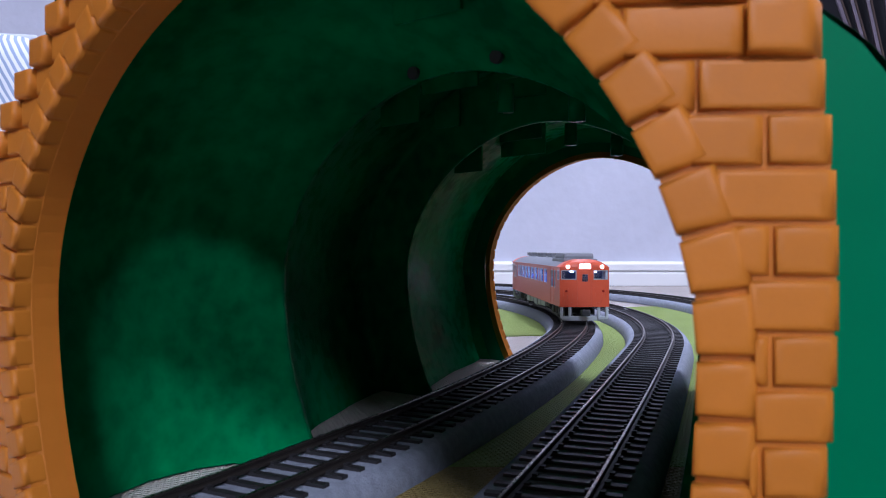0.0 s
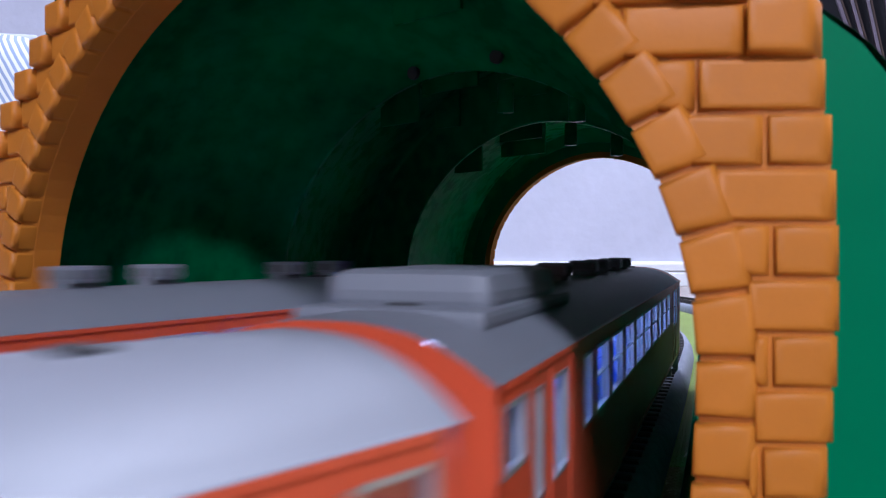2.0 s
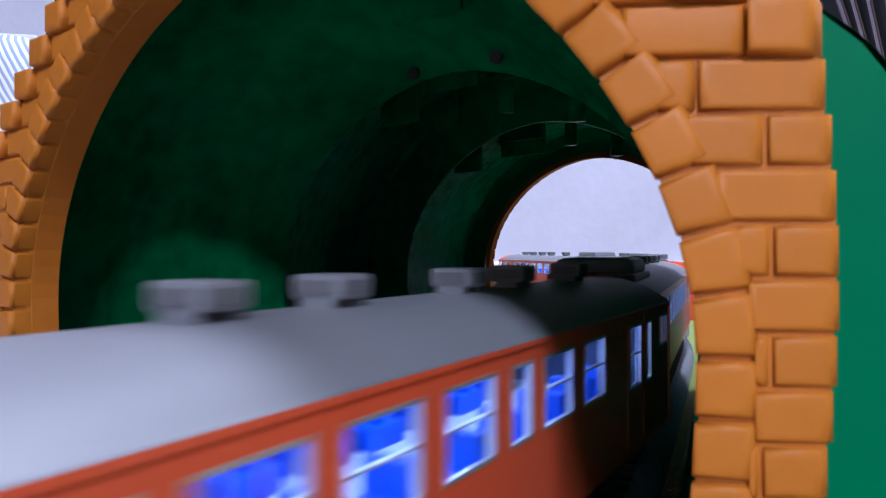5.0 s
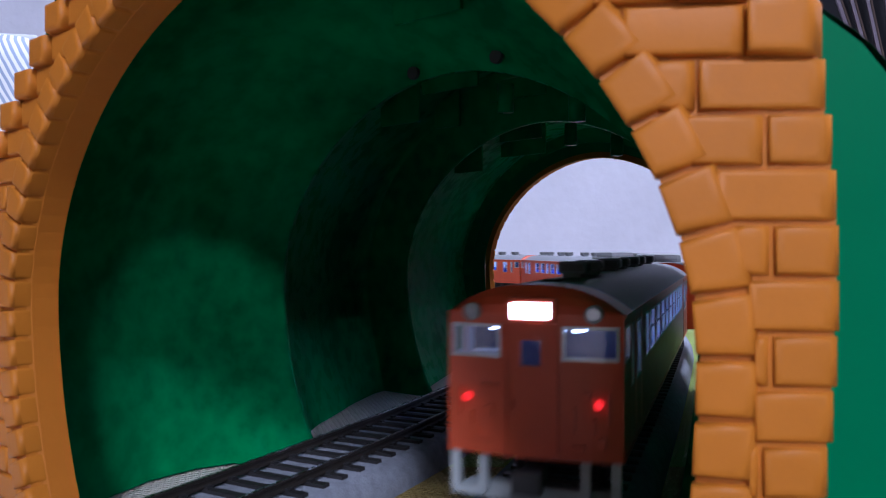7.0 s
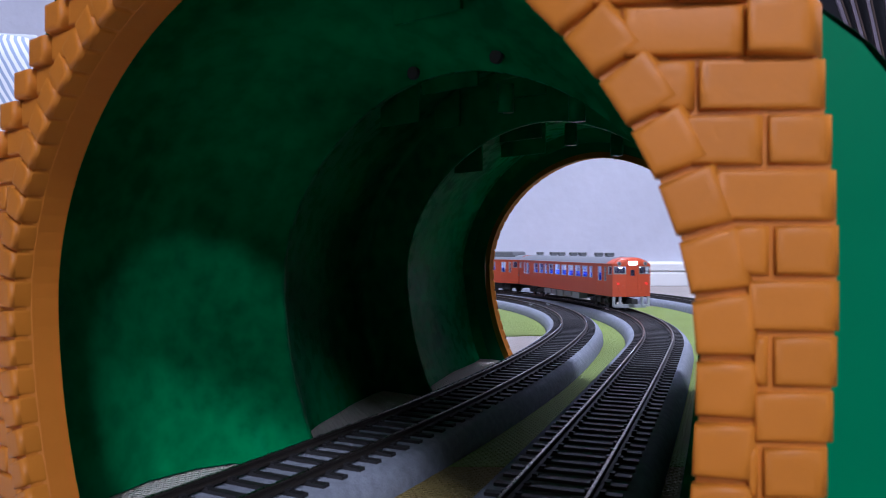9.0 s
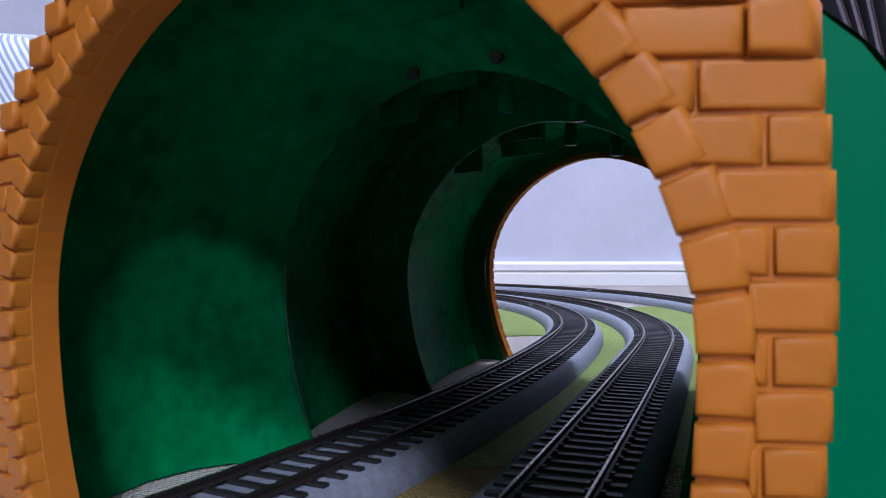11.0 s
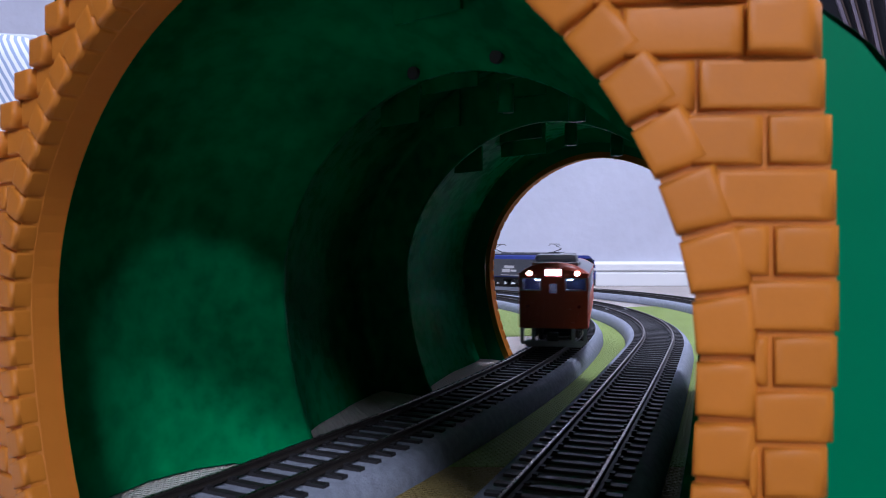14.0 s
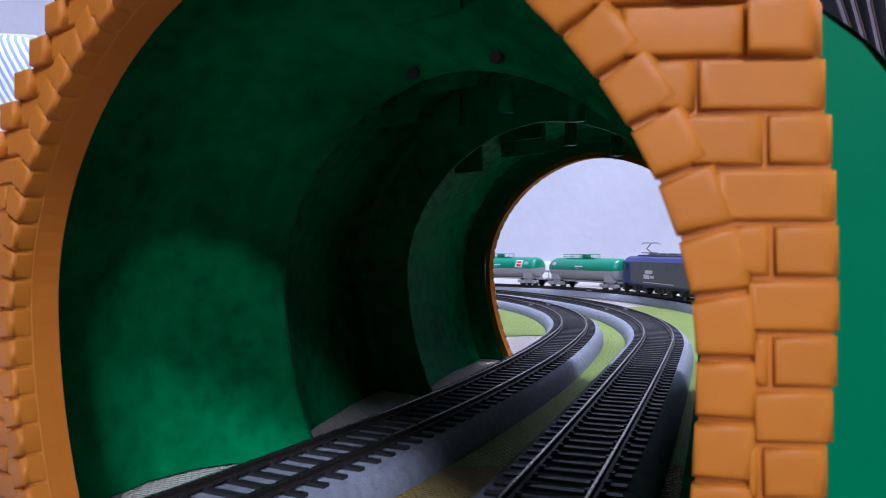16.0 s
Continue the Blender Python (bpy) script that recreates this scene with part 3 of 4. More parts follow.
def cab_end(car, sg, head, sign, tail):
    """the cab face at the end sg of the car; head, sign, tail: the materials of its lights"""
    X = CAR_L / 2
    bow = 2.2
    put = lambda u, v, w: Vector((sg * (X - 2.2 + rounded(u, bow) - w), u, v))
    bm = bmesh.new()
    us = list(np.linspace(-18, 18, 19))
    panel(bm, us, [SILL, 20, 27, 38.5, EAVE], FACE_WINDOWS, put, 0.8)
    # the brow above, up to the roof
    rows = []
    for v in np.linspace(0, 1, 4):
        rows.append([Vector((sg * (X - 2.2 + rounded(u, bow) - 3.0 * v ** 2), u, EAVE + (roof_z(u) - EAVE) * v)) for u in us])
    sheet(bm, rows)
    f = part("cab_face", bm, M_RED, car, "vermilion cab face with a gangway door", False)
    # gangway door frame, handrails and small fittings
    bm = bmesh.new()
    xf = sg * (X + 0.25)
    for y in (-5.2, 5.2):
        add_box(bm, min(xf, xf - sg * 1.0), max(xf, xf - sg * 1.0), y - 0.35, y + 0.35, SILL + 0.5, 38.0)
    add_box(bm, min(xf, xf - sg), max(xf, xf - sg), -5.2, 5.2, 37.6, 38.2)
    for y, z, w, h in ((12.5, 18.5, 0.5, 3.0), (-12.5, 18.5, 0.5, 3.0), (15.2, 22, 0.4, 6), (-15.2, 22, 0.4, 6), (9.5, 14.2, 2.4, 0.9), (-9.5, 14.2, 2.4, 0.9), (3.6, 22, 0.3, 2), (8.6, 25.6, 3.4, 0.6), (8.6, 20.4, 1.6, 2.2), (-8.6, 19.6, 0.6, 5.0), (-11.2, 24.6, 1.4, 1.2), (11.8, 15.6, 1.2, 2.4), (-14.0, 15.4, 1.4, 2.0)):
        xr = sg * (X - 2.2 + rounded(y, bow) + 0.25)
        add_box(bm, min(xr + sg * 0.4, xr - sg * 0.9), max(xr + sg * 0.4, xr - sg * 0.9), y - w / 2, y + w / 2, z - h / 2, z + h / 2)
    part("door_frame", bm, M_RED, f)
    # panes and their pale rubber frames
    for a, b, c, d in FACE_WINDOWS:
        bm = bmesh.new()
        for u0, u1, v0, v1 in ((a, b, c, c + 0.7), (a, b, d - 0.7, d), (a, a + 0.6, c, d), (b - 0.6, b, c, d)):
            vs = [bm.verts.new(put(u, v, w)) for w in (-0.15, 0.8) for u, v in ((u0, v0), (u1, v0), (u1, v1), (u0, v1))]
            for q in ((0, 1, 2, 3), (4, 5, 6, 7), (0, 1, 5, 4), (1, 2, 6, 5), (2, 3, 7, 6), (3, 0, 4, 7)):
                bm.faces.new([vs[k] for k in q])
        part("window_frame", bm, M_SILVER if abs(a) > 3 else M_RED, f)
        bm = bmesh.new()
        sheet(bm, [[put(u, v, 0.45) for u in np.linspace(a, b, 5)] for v in (c, d)])
        part("pane", bm, M_GLASS, f).visible_shadow = False
    for y in (-12.4, 12.4):
        xh = sg * (X - 2.2 + rounded(y, bow) - 0.4)
        part("headlight_rim", cyl((xh, y, 40.3), "x", 1.8, 2.4, 20), M_RED if head is M_LAMP else M_GREY, f)
        part("headlight", cyl((xh + sg * 0.35, y, 40.3), "x", 1.25, 2.2, 20), head, f, "round headlight")
        xt = sg * (X - 2.2 + rounded(13.4, bow) + 0.1)
        part("tail_light", cyl((xt, math.copysign(13.4, y), 22.8), "x", 0.85, 1.6, 16), tail, f, "round red tail light")
    xs = sg * (X - 2.2 + bow)
    part("sign_box", box(min(xs - sg * 4, xs + sg * 0.2), max(xs - sg * 4, xs + sg * 0.2), -5.2, 5.2, 38.2, 43.4, bevel=0.6), M_RED, f)
    part("destination_sign", box(min(xs, xs + sg * 0.5), max(xs, xs + sg * 0.5), -4.0, 4.0, 39.1, 42.4, bevel=0.2), sign, f, "lit white destination sign")
    # steps, plough and coupler below
    for y in (-13.5, 13.5):
        bm = bmesh.new()
        for dy in (-3.0, 3.0):
            add_box(bm, min(sg * (X - 2), sg * (X - 4)), max(sg * (X - 2), sg * (X - 4)), y + dy - 0.95, y + dy + 0.95, 3.4, SILL)
        add_box(bm, min(sg * (X - 1.5), sg * (X - 5)), max(sg * (X - 1.5), sg * (X - 5)), y - 3.4, y + 3.4, 2.6, 4.2)
        part("step", bm, M_SKIRT_GREY, car, "pale grey cab step")
    bm = box(min(sg * (X - 4), sg * (X - 8)), max(sg * (X - 4), sg * (X - 8)), -15, 15, 1.2, 4.4, bevel=0.4)
    part("plough", bm, M_SKIRT_GREY, car, "pale grey plough bar")
    bm = box(min(sg * (X - 8), sg * (X + 3)), max(sg * (X - 8), sg * (X + 3)), -2.2, 2.2, 5.6, 9.0, bevel=0.5)
    add_box(bm, min(sg * (X + 1), sg * (X + 4)), max(sg * (X + 1), sg * (X + 4)), -3.0, 3.0, 5.0, 9.6, bevel=0.6)
    part("coupler", bm, M_DARK, car)


def plain_end(car, sg):
    X = CAR_L / 2
    put = lambda u, v, w: Vector((sg * (X - w), u, v))
    bm = bmesh.new()
    panel(bm, list(np.linspace(-18, 18, 13)), [SILL, EAVE], [(-4.5, 4.5, 13, 36)], put, 0.8)
    sheet(bm, [[Vector((sg * X, u, EAVE + (roof_z(u) - EAVE) * v)) for u in np.linspace(-18, 18, 13)] for v in (0, 1)])
    part("end_wall", bm, M_RED, car)
    part("gangway", box(min(sg * X, sg * (X + 3)), max(sg * X, sg * (X + 3)), -6, 6, 12, 37, bevel=0.6), M_DARK, car)
    part("coupler", box(min(sg * (X - 8), sg * (X + 4)), max(sg * (X - 8), sg * (X + 4)), -2.2, 2.2, 5.6, 9.0, bevel=0.5), M_DARK, car)


def railcar(label, front_cab, rear_cab, tank_end, vents, front_lights, rear_lights):
    car = thing("railcar", label, "model train car", "vermilion railcars")
    X = CAR_L / 2
    for sy in (-1, 1):
        put = lambda u, v, w: Vector((u, sy * (CAR_W / 2 - w), v))
        bm = bmesh.new()
        panel(bm, [-X + 2.2, X - 2.2], [SILL, EAVE], SIDE_WINDOWS, put, 0.7)
        side = part("side_wall", bm, M_RED, car, "vermilion side wall with silver-framed windows")
        bm = bmesh.new()
        panel(bm, [-X + 3, X - 3], [21.2, EAVE - 0.4], SIDE_WINDOWS, lambda u, v, w: put(u, v, w + 0.9), 0.5)
        part("inner_lining", bm, M_INSIDE, side, "pale grey inside lining")
        for a, b, c, d in SIDE_WINDOWS:
            bm = bmesh.new()
            t = 0.55
            bars = [(a, b, c, c + t), (a, b, d - t, d), (a, a + t, c, d), (b - t, b, c, d)]
            if b - a > 8.5:
                bars.append((a, b, (c + d) / 2 + 0.3, (c + d) / 2 + 0.6))
            for u0, u1, v0, v1 in bars:
                y0, y1 = sy * (CAR_W / 2 + 0.12), sy * (CAR_W / 2 - 0.6)
                add_box(bm, u0, u1, min(y0, y1), max(y0, y1), v0, v1)
            fr = part("window_frame", bm, M_SILVER, side)
            bm = bmesh.new()
            y = sy * (CAR_W / 2 - 0.35)
            bm.faces.new([bm.verts.new(p) for p in ((a, y, c), (b, y, c), (b, y, d), (a, y, d))])
            part("pane", bm, M_GLASS, side).visible_shadow = False
        # door leaf grooves and a lower sill line
        bm = bmesh.new()
        for x in (92, 105.3, -96, -108):
            add_box(bm, x - 0.25, x + 0.25, min(sy * 17.9, sy * 18.15), max(sy * 17.9, sy * 18.15), SILL + 0.5, 39)
        add_box(bm, -X + 3, X - 3, min(sy * 17.9, sy * 18.2), max(sy * 17.9, sy * 18.2), SILL, SILL + 0.8)
        add_box(bm, -X + 3, X - 3, min(sy * 17.9, sy * 18.35), max(sy * 17.9, sy * 18.35), EAVE - 0.7, EAVE)
        part("door_edge", bm, M_RED, side)
    # roof, red over the cabs
    r0, r1 = (-X + 15 if rear_cab else -X), (X - 15 if front_cab else X)
    for x0, x1, mat, nm in ((r0, r1, M_ROOF, "roof"), (r1, X - 3.4, M_RED, "cab_roof"), (-X + 3.4, r0, M_RED, "cab_roof")):
        if x1 - x0 < 1:
            continue
        bm = bmesh.new()
        ys = [18.3 * math.sin(t) for t in np.linspace(-math.pi / 2, math.pi / 2, 25)]
        sheet(bm, [[Vector((x, y, roof_z(y, EAVE, CROWN) + 0.02)) for y in ys] for x in np.linspace(x0, x1, 6)])
        part(nm, bm, mat, car, "grey roof with vents" if mat is M_ROOF else "vermilion roof over the cab", True)
    # seams across the roof
    for x in (-70, 0, 70):
        bm = bmesh.new()
        sheet(bm, [[Vector((x + dx, y, roof_z(y) + 0.16)) for y in np.linspace(-17.6, 17.6, 19)] for dx in (-0.35, 0.35)])
        part("roof_seam", bm, M_ROOF, car)
    for x in vents:
        bm = box(x - 3.5, x + 3.5, -3.6, 3.6, 46.8, 49.9, bevel=0.6)
        for dx in (-2.6, 2.6):
            add_box(bm, x + dx - 0.8, x + dx + 0.8, -2.4, 2.4, 45.0, 46.9)
        v = part("roof_vent", bm, M_ROOF, car, "grey box ventilator")
        bm = box(x - 2.6, x + 2.6, -3.72, 3.72, 47.5, 49.2)
        add_box(bm, x - 3.65, x + 3.62, -2.8, 2.8, 47.5, 49.2)
        part("louvre", bm, M_LOUVRE, v)
    if tank_end:
        c = tank_end * (X - 38)
        t = part("roof_tank", box(c - 18, c + 18, -11.5, 11.5, 44.0, 50.4, bevel=2.6), M_ROOF, car, "large grey roof tank")
        part("roof_tank_cap", box(c - 24, c + 24, -12.5, 12.5, 43.6, 46.0, bevel=0.8), M_ROOF, car)
    for sg in (-1, 1):
        bm = box(min(sg * (X - 19), sg * (X - 22)), max(sg * (X - 19), sg * (X - 22)), -2.2, 2.2, 45.4, 46.3, bevel=0.3)
        part("roof_hatch", bm, M_DARK, car)
    # inside: floor, seats, light strip
    part("floor_pan", box(-X + 3, X - 3, -17, 17, SILL - 0.6, SILL + 0.4), M_DARK, car)
    part("interior_floor", box(-X + 4, X - 4, -17, 17, 20.5, 21.2), M_INSIDE, car)
    bm = bmesh.new()
    for i in range(13):
        x = -92 + i * 15.2
        for y in (-12.2, 12.2):
            add_box(bm, x - 1.2, x + 1.2, y - 4, y + 4, 21, 29.5, bevel=0.5)
            add_box(bm, x - 5, x + 5, y - 4, y + 4, 21, 25, bevel=0.5)
    part("seat_row", bm, M_SEAT, car, "blue moulded seats")
    for sg in (-1, 1):
        bh = part("bulkhead", box(*sorted((sg * 113, sg * 114.5)), -17.2, 17.2, 21.2, 40), M_CAB, car, "dark blue cab partition")
        part("driver_desk", box(*sorted((sg * 119, sg * 124)), 5, 15, 21, 31.5, bevel=0.6), M_GREY, bh)
        for y in (-8.6, 8.6):
            part("cab_lamp", box(*sorted((sg * 123.5, sg * 126)), y - 1.3, y + 1.3, 36.3, 37.9, bevel=0.4), M_STRIP, bh, "bluish white cab lamp")
    part("light_strip", box(-99, 99, -2.5, 2.5, 39.2, 39.8), M_STRIP, car, "bluish white light strip")
    # underfloor gear
    for x0, x1, z0 in ((-48, -30, 4.6), (-27, -8, 5.4), (-5, 12, 4.2), (15, 27, 5.0), (30, 50, 5.6)):
        part("equipment_box", box(x0, x1, 6.5, 15.5, z0, SILL, bevel=0.5), M_GREY, car, "grey underfloor equipment box")
        part("equipment_box", box(x0 + 3, x1 + 2, -15.5, -6.5, z0 + 0.5, SILL, bevel=0.5), M_GREY, car, "grey underfloor equipment box")
    bm = box(-50, 50, -6, 6, 6, SILL, bevel=0.4)
    for y in (-14.5, 14.5):
        add_cyl(bm, (58, y * 0.8, 8), "x", 2.2, 12, 12)
    part("underframe", bm, M_DARK, car)
    for x in (-88, 88):
        make_bogie(car, x)
    for sg, cab, lights in ((1, front_cab, front_lights), (-1, rear_cab, rear_lights)):
        if cab:
            cab_end(car, sg, *lights)
        else:
            plain_end(car, sg)
    return car


car_a = railcar("vermilion railcar with grey roof and lit headlights, running alone", True, True, 1, (-116, -98, -60, -42, -5, 13),
                (M_LAMP, M_SIGN, M_TAIL_OFF), (M_LENS_OFF, M_SIGN, M_TAIL_OFF))
OFF = (M_LENS_OFF, M_SIGN, M_TAIL_OFF)
ON = (M_LAMP, M_SIGN, M_TAIL_OFF)
car_b = [
    railcar("leading vermilion railcar with red cab roof and grey roof tank", True, False, -1, (84, 62, 36, 12, -25, -66), ON, OFF),
    railcar("vermilion railcar with a plain grey roof, coupled in a train", False, False, 0, (94, 68, 33, 8, -28, -75, -100), OFF, OFF),
    railcar("vermilion railcar with cabs at both ends, coupled in a train", True, True, -1, (-49, -22, 20, 43, 78, 100), ON, OFF),
    railcar("vermilion railcar with a grey roof tank, coupled in a train", False, False, -1, (-39, -3, 19, 54, 76, 109), OFF, OFF),
    railcar("last vermilion railcar with lit sign and red tail lights", False, True, 0, (-84, -60, -20, 4, 38, 62, 106), OFF, (M_LENS_OFF, M_SIGN, M_TAIL)),
]

# ---------------------------------------------------------------- freight train
M_BLUE = material("blue_paint", (0.008, 0.022, 0.17), 0.35, vary=0.06, scale=80)
M_SLATE = material("slate_grey_paint", (0.10, 0.105, 0.12), 0.45, vary=0.06, scale=80)
M_TANK = material("tank_green_paint", (0.005, 0.23, 0.13), 0.32, vary=0.05, scale=60)
M_TANK_LOW = material("tank_grey_paint", (0.34, 0.34, 0.35), 0.45, vary=0.06, scale=60)
M_WHITE = material("white_print", (0.75, 0.75, 0.75), 0.5, vary=0.03)
M_WARN = material("red_print", (0.55, 0.03, 0.03), 0.5, vary=0.03)
M_CYAN = material("pale_blue_print", (0.35, 0.65, 0.70), 0.5, vary=0.03)
M_BLACKGLASS = material("dark_glass", (0.01, 0.01, 0.012), 0.08, vary=0)


def pantograph(loco, x, sg):
    p = part("pantograph", box(x - 10, x + 10, -6, 6, 48.2, 49.2, bevel=0.2), M_DARK, loco, "raised single-arm pantograph")

    def rod(name, a, b, r=0.45):
        a, b = Vector(a), Vector(b)
        bm = bmesh.new()
        d = b - a
        bmesh.ops.create_cone(bm, cap_ends=True, segments=8, radius1=r, radius2=r, depth=d.length,
                              matrix=Matrix.Translation((a + b) / 2) @ d.to_track_quat("Z", "Y").to_matrix().to_4x4())
        part(name, bm, M_DARK, p)
    rod("lower_arm", (x - sg * 6, 0, 49), (x + sg * 9, 0, 53.5), 0.6)
    rod("upper_arm", (x + sg * 9, 0, 53.5), (x - sg * 4, 0, 60), 0.5)
    rod("contact_bar", (x - sg * 5, -9, 60.4), (x - sg * 5, 9, 60.4), 0.5)
    rod("contact_bar", (x - sg * 2, -9, 60.4), (x - sg * 2, 9, 60.4), 0.5)
    for y in (-9, 9):
        rod("horn", (x - sg * 3.5, y, 60.4), (x - sg * 3.5, y * 1.35, 58.2), 0.4)


def locomotive():
    loco = thing("electric_locomotive", "blue and slate grey electric locomotive with raised pantographs", "model locomotive")
    X = 107.0
    bm = bmesh.new()
    sec = [(-18, 12), (-18, 26), (-18, 38), (-14.5, 42.6), (-10, 44.5), (10, 44.5), (14.5, 42.6), (18, 38), (18, 26), (18, 12)]
    ends = [(-X, 0.0), (-X + 9, 1.0), (X - 9, 1.0), (X, 0.0)]
    rows = []
    for x, k in ends:
        rows.append([Vector((x + (0 if k else -math.copysign(7, x) * max(0, (z - 26) / 18)), y * (0.93 if not k else 1), z)) for y, z in sec])
    vv = sheet(bm, rows, True)
    bm.faces.new(vv[0])
    bm.faces.new(vv[-1])
    part("body", bm, M_BLUE, loco, "blue body shell")
    for sy in (-1, 1):
        y0, y1 = sorted((sy * 18.0, sy * 18.25))
        part("side_panel", box(-X + 30, X - 30, y0, y1, 13, 38.4), M_SLATE, loco, "slate grey side panel")
        for sg in (-1, 1):
            part("cab_window", box(*sorted((sg * (X - 22), sg * (X - 13))), *sorted((sy * 17.5, sy * 18.3)), 28, 36, bevel=0.3), M_BLACKGLASS, loco)
        bm = bmesh.new()
        for i in range(9):
            add_box(bm, -52 + i * 11, -44 + i * 11, *sorted((sy * 18.0, sy * 18.5)), 30, 36.5)
        part("louvre", bm, M_SLATE, loco)
        bm = bmesh.new()
        for x0, x1, z0, z1 in ((-34, -14, 25, 29), (-38, -22, 19, 24), (-20, -10, 20, 23), (-40, 40, 14.6, 15.4)):
            add_box(bm, x0, x1, *sorted((sy * 18.2, sy * 18.45)), z0, z1)
        part("marking", bm, M_WHITE, loco, "plain white marking bars")
    for sg in (-1, 1):
        slope = lambda z, out: sg * (X - 7 * max(0.0, (z - 26) / 18) + out)
        for y0, y1 in ((-15.4, -0.8), (0.8, 15.4)):
            bm = bmesh.new()
            vv = sheet(bm, [[Vector((slope(z, out), y, z)) for y in (y0, y1)] for z, out in ((28.8, -0.4), (28.8, 0.35), (40.2, 0.35), (40.2, -0.4))])
            part("windscreen", bm, M_BLACKGLASS, loco, "dark wide windscreen")
        bm = box(*sorted((sg * (X - 4), sg * (X + 0.4))), -16.9, 16.9, 23.6, 27.4, bevel=0.3)
        part("front_band", bm, M_WHITE, loco, "white band across the cab front")
        for sy in (-1, 1):
            part("corner_window", box(*sorted((sg * (X - 7.5), sg * (X - 3.4))), *sorted((sy * 16.6, sy * 17.75)), 29.5, 38.5, bevel=0.3), M_BLACKGLASS, loco)
        for y in (-12, 12):
            part("headlight", cyl((sg * (X + 0.3), y, 22.4), "x", 1.8, 1.0, 16), M_LENS_OFF, loco)
        part("pilot", box(*sorted((sg * (X - 5), sg * (X + 0.5))), -16, 16, 3.0, 12, bevel=0.8), M_DARK, loco)
        part("coupler", box(*sorted((sg * (X - 3), sg * (X + 6))), -2.4, 2.4, 6, 10, bevel=0.6), M_DARK, loco)
        pantograph(loco, 51 if sg > 0 else -63, sg)
    bm = box(-78, 78, -9, 9, 44.5, 46.6, bevel=0.6)
    for x in (-40, -14, 16, 42):
        add_box(bm, x - 10, x + 10, -7, 7, 46.4, 48.4, bevel=0.5)
    part("roof_gear", bm, M_SLATE, loco)
    for x in (-64, 0, 64):
        make_bogie(loco, x, 30.0, M_DARK)
    part("underframe", box(-X + 6, X - 6, -12, 12, 8.5, 12.2), M_DARK, loco)
    return loco


def tank_wagon(marked):
    w = thing("tank_wagon", "green and grey tank wagon on pale grey bogies", "model tank wagon", "tank wagons")
    X = 80.0
    for name, t0, t1, mat, label in (("upper_shell", -0.12, math.pi + 0.12, M_TANK, "glossy green upper half"), ("lower_shell", math.pi + 0.12, 2 * math.pi - 0.12, M_TANK_LOW, "light grey lower half")):
        bm = bmesh.new()
        rows = []
        for x, k in ((-70, 0.02), (-69.6, 0.55), (-68, 0.82), (-65, 0.95), (-61, 1.0), (-20, 1.0), (20, 1.0), (61, 1.0), (65, 0.95), (68, 0.82), (69.6, 0.55), (70, 0.02)):
            rows.append([Vector((x, 17.4 * k * math.cos(t), 26.8 + (14.4 if math.sin(t) > 0 else 15.6) * k * math.sin(t))) for t in np.linspace(t0, t1, 25)])
        sheet(bm, rows)
        part(name, bm, mat, w, label, True)
    part("frame", box(-X, X, -9, 9, 9.2, 11.6, bevel=0.4), M_TANK_LOW, w)
    for x in (-55, 55):
        part("saddle", box(x - 7, x + 7, -15, 15, 10.5, 21, bevel=0.8), M_TANK_LOW, w, "grey saddle")
        make_bogie(w, x, 22.0, M_TANK_LOW)
    part("walkway", box(-46, 18, -6, 6, 42.2, 43.0), M_TANK, w)
    d = part("dome", cyl((-4, 0, 42.4), "z", 6, 6, 24), M_TANK, w)
    for y in (-6, 6):
        bm = bmesh.new()
        add_cyl(bm, (-14, y, 46), "x", 0.45, 62, 8)
        for x in (-44, -24, -4, 16):
            add_cyl(bm, (x, y, 44), "z", 0.4, 4.6, 8)
        part("handrail", bm, M_TANK, w)
    for sx in (-1, 1):
        for sy in (-1, 1):
            part("end_post", cyl((sx * 77, sy * 8, 16), "z", 0.5, 12, 8), M_TANK_LOW, w)
        part("end_rail", cyl((sx * 77, 0, 22), "y", 0.5, 16, 8), M_TANK_LOW, w)
        part("coupler", box(*sorted((sx * 76, sx * 85)), -2.2, 2.2, 6.2, 9.4, bevel=0.5), M_DARK, w)
    for sy in (-1, 1):
        y = lambda z: sy * (17.55 * math.sqrt(max(0.05, 1 - ((z - 26.8) / 14.4) ** 2)) - 0.25)
        for name, x0, x1, z0, z1, mat in (*((("mark", 36, 48, 26.5, 37.0, M_WHITE), ("mark", 38, 46, 28, 31.4, M_WARN), ("mark", 38, 46, 32.6, 35.8, M_WARN)) if marked else ()), ("mark", -8, 8, 29.6, 30.8, M_WHITE), ("mark", -4, 1, 27.4, 28.0, M_WHITE)):
            bm = bmesh.new()
            lift = 0.12 if mat is M_WARN else 0.0
            zs = np.linspace(z0, z1, 5)
            sheet(bm, [[Vector((x, y(z) + sy * (0.30 + lift), z)) for z in zs] for x in (x0, x1)])
            part(name, bm, mat, w)
        part("badge", cyl((55 if marked else -54, y(32) - sy * 0.2, 32), "y", 3.4, 1.6, 20), M_CYAN if marked else M_WHITE, w, "round badge")
    return w


loco = locomotive()
tanks = [tank_wagon(False), tank_wagon(True)]
for _ in range(2):
    tanks.append(copy_thing(tanks[1], Matrix.Identity(4)))


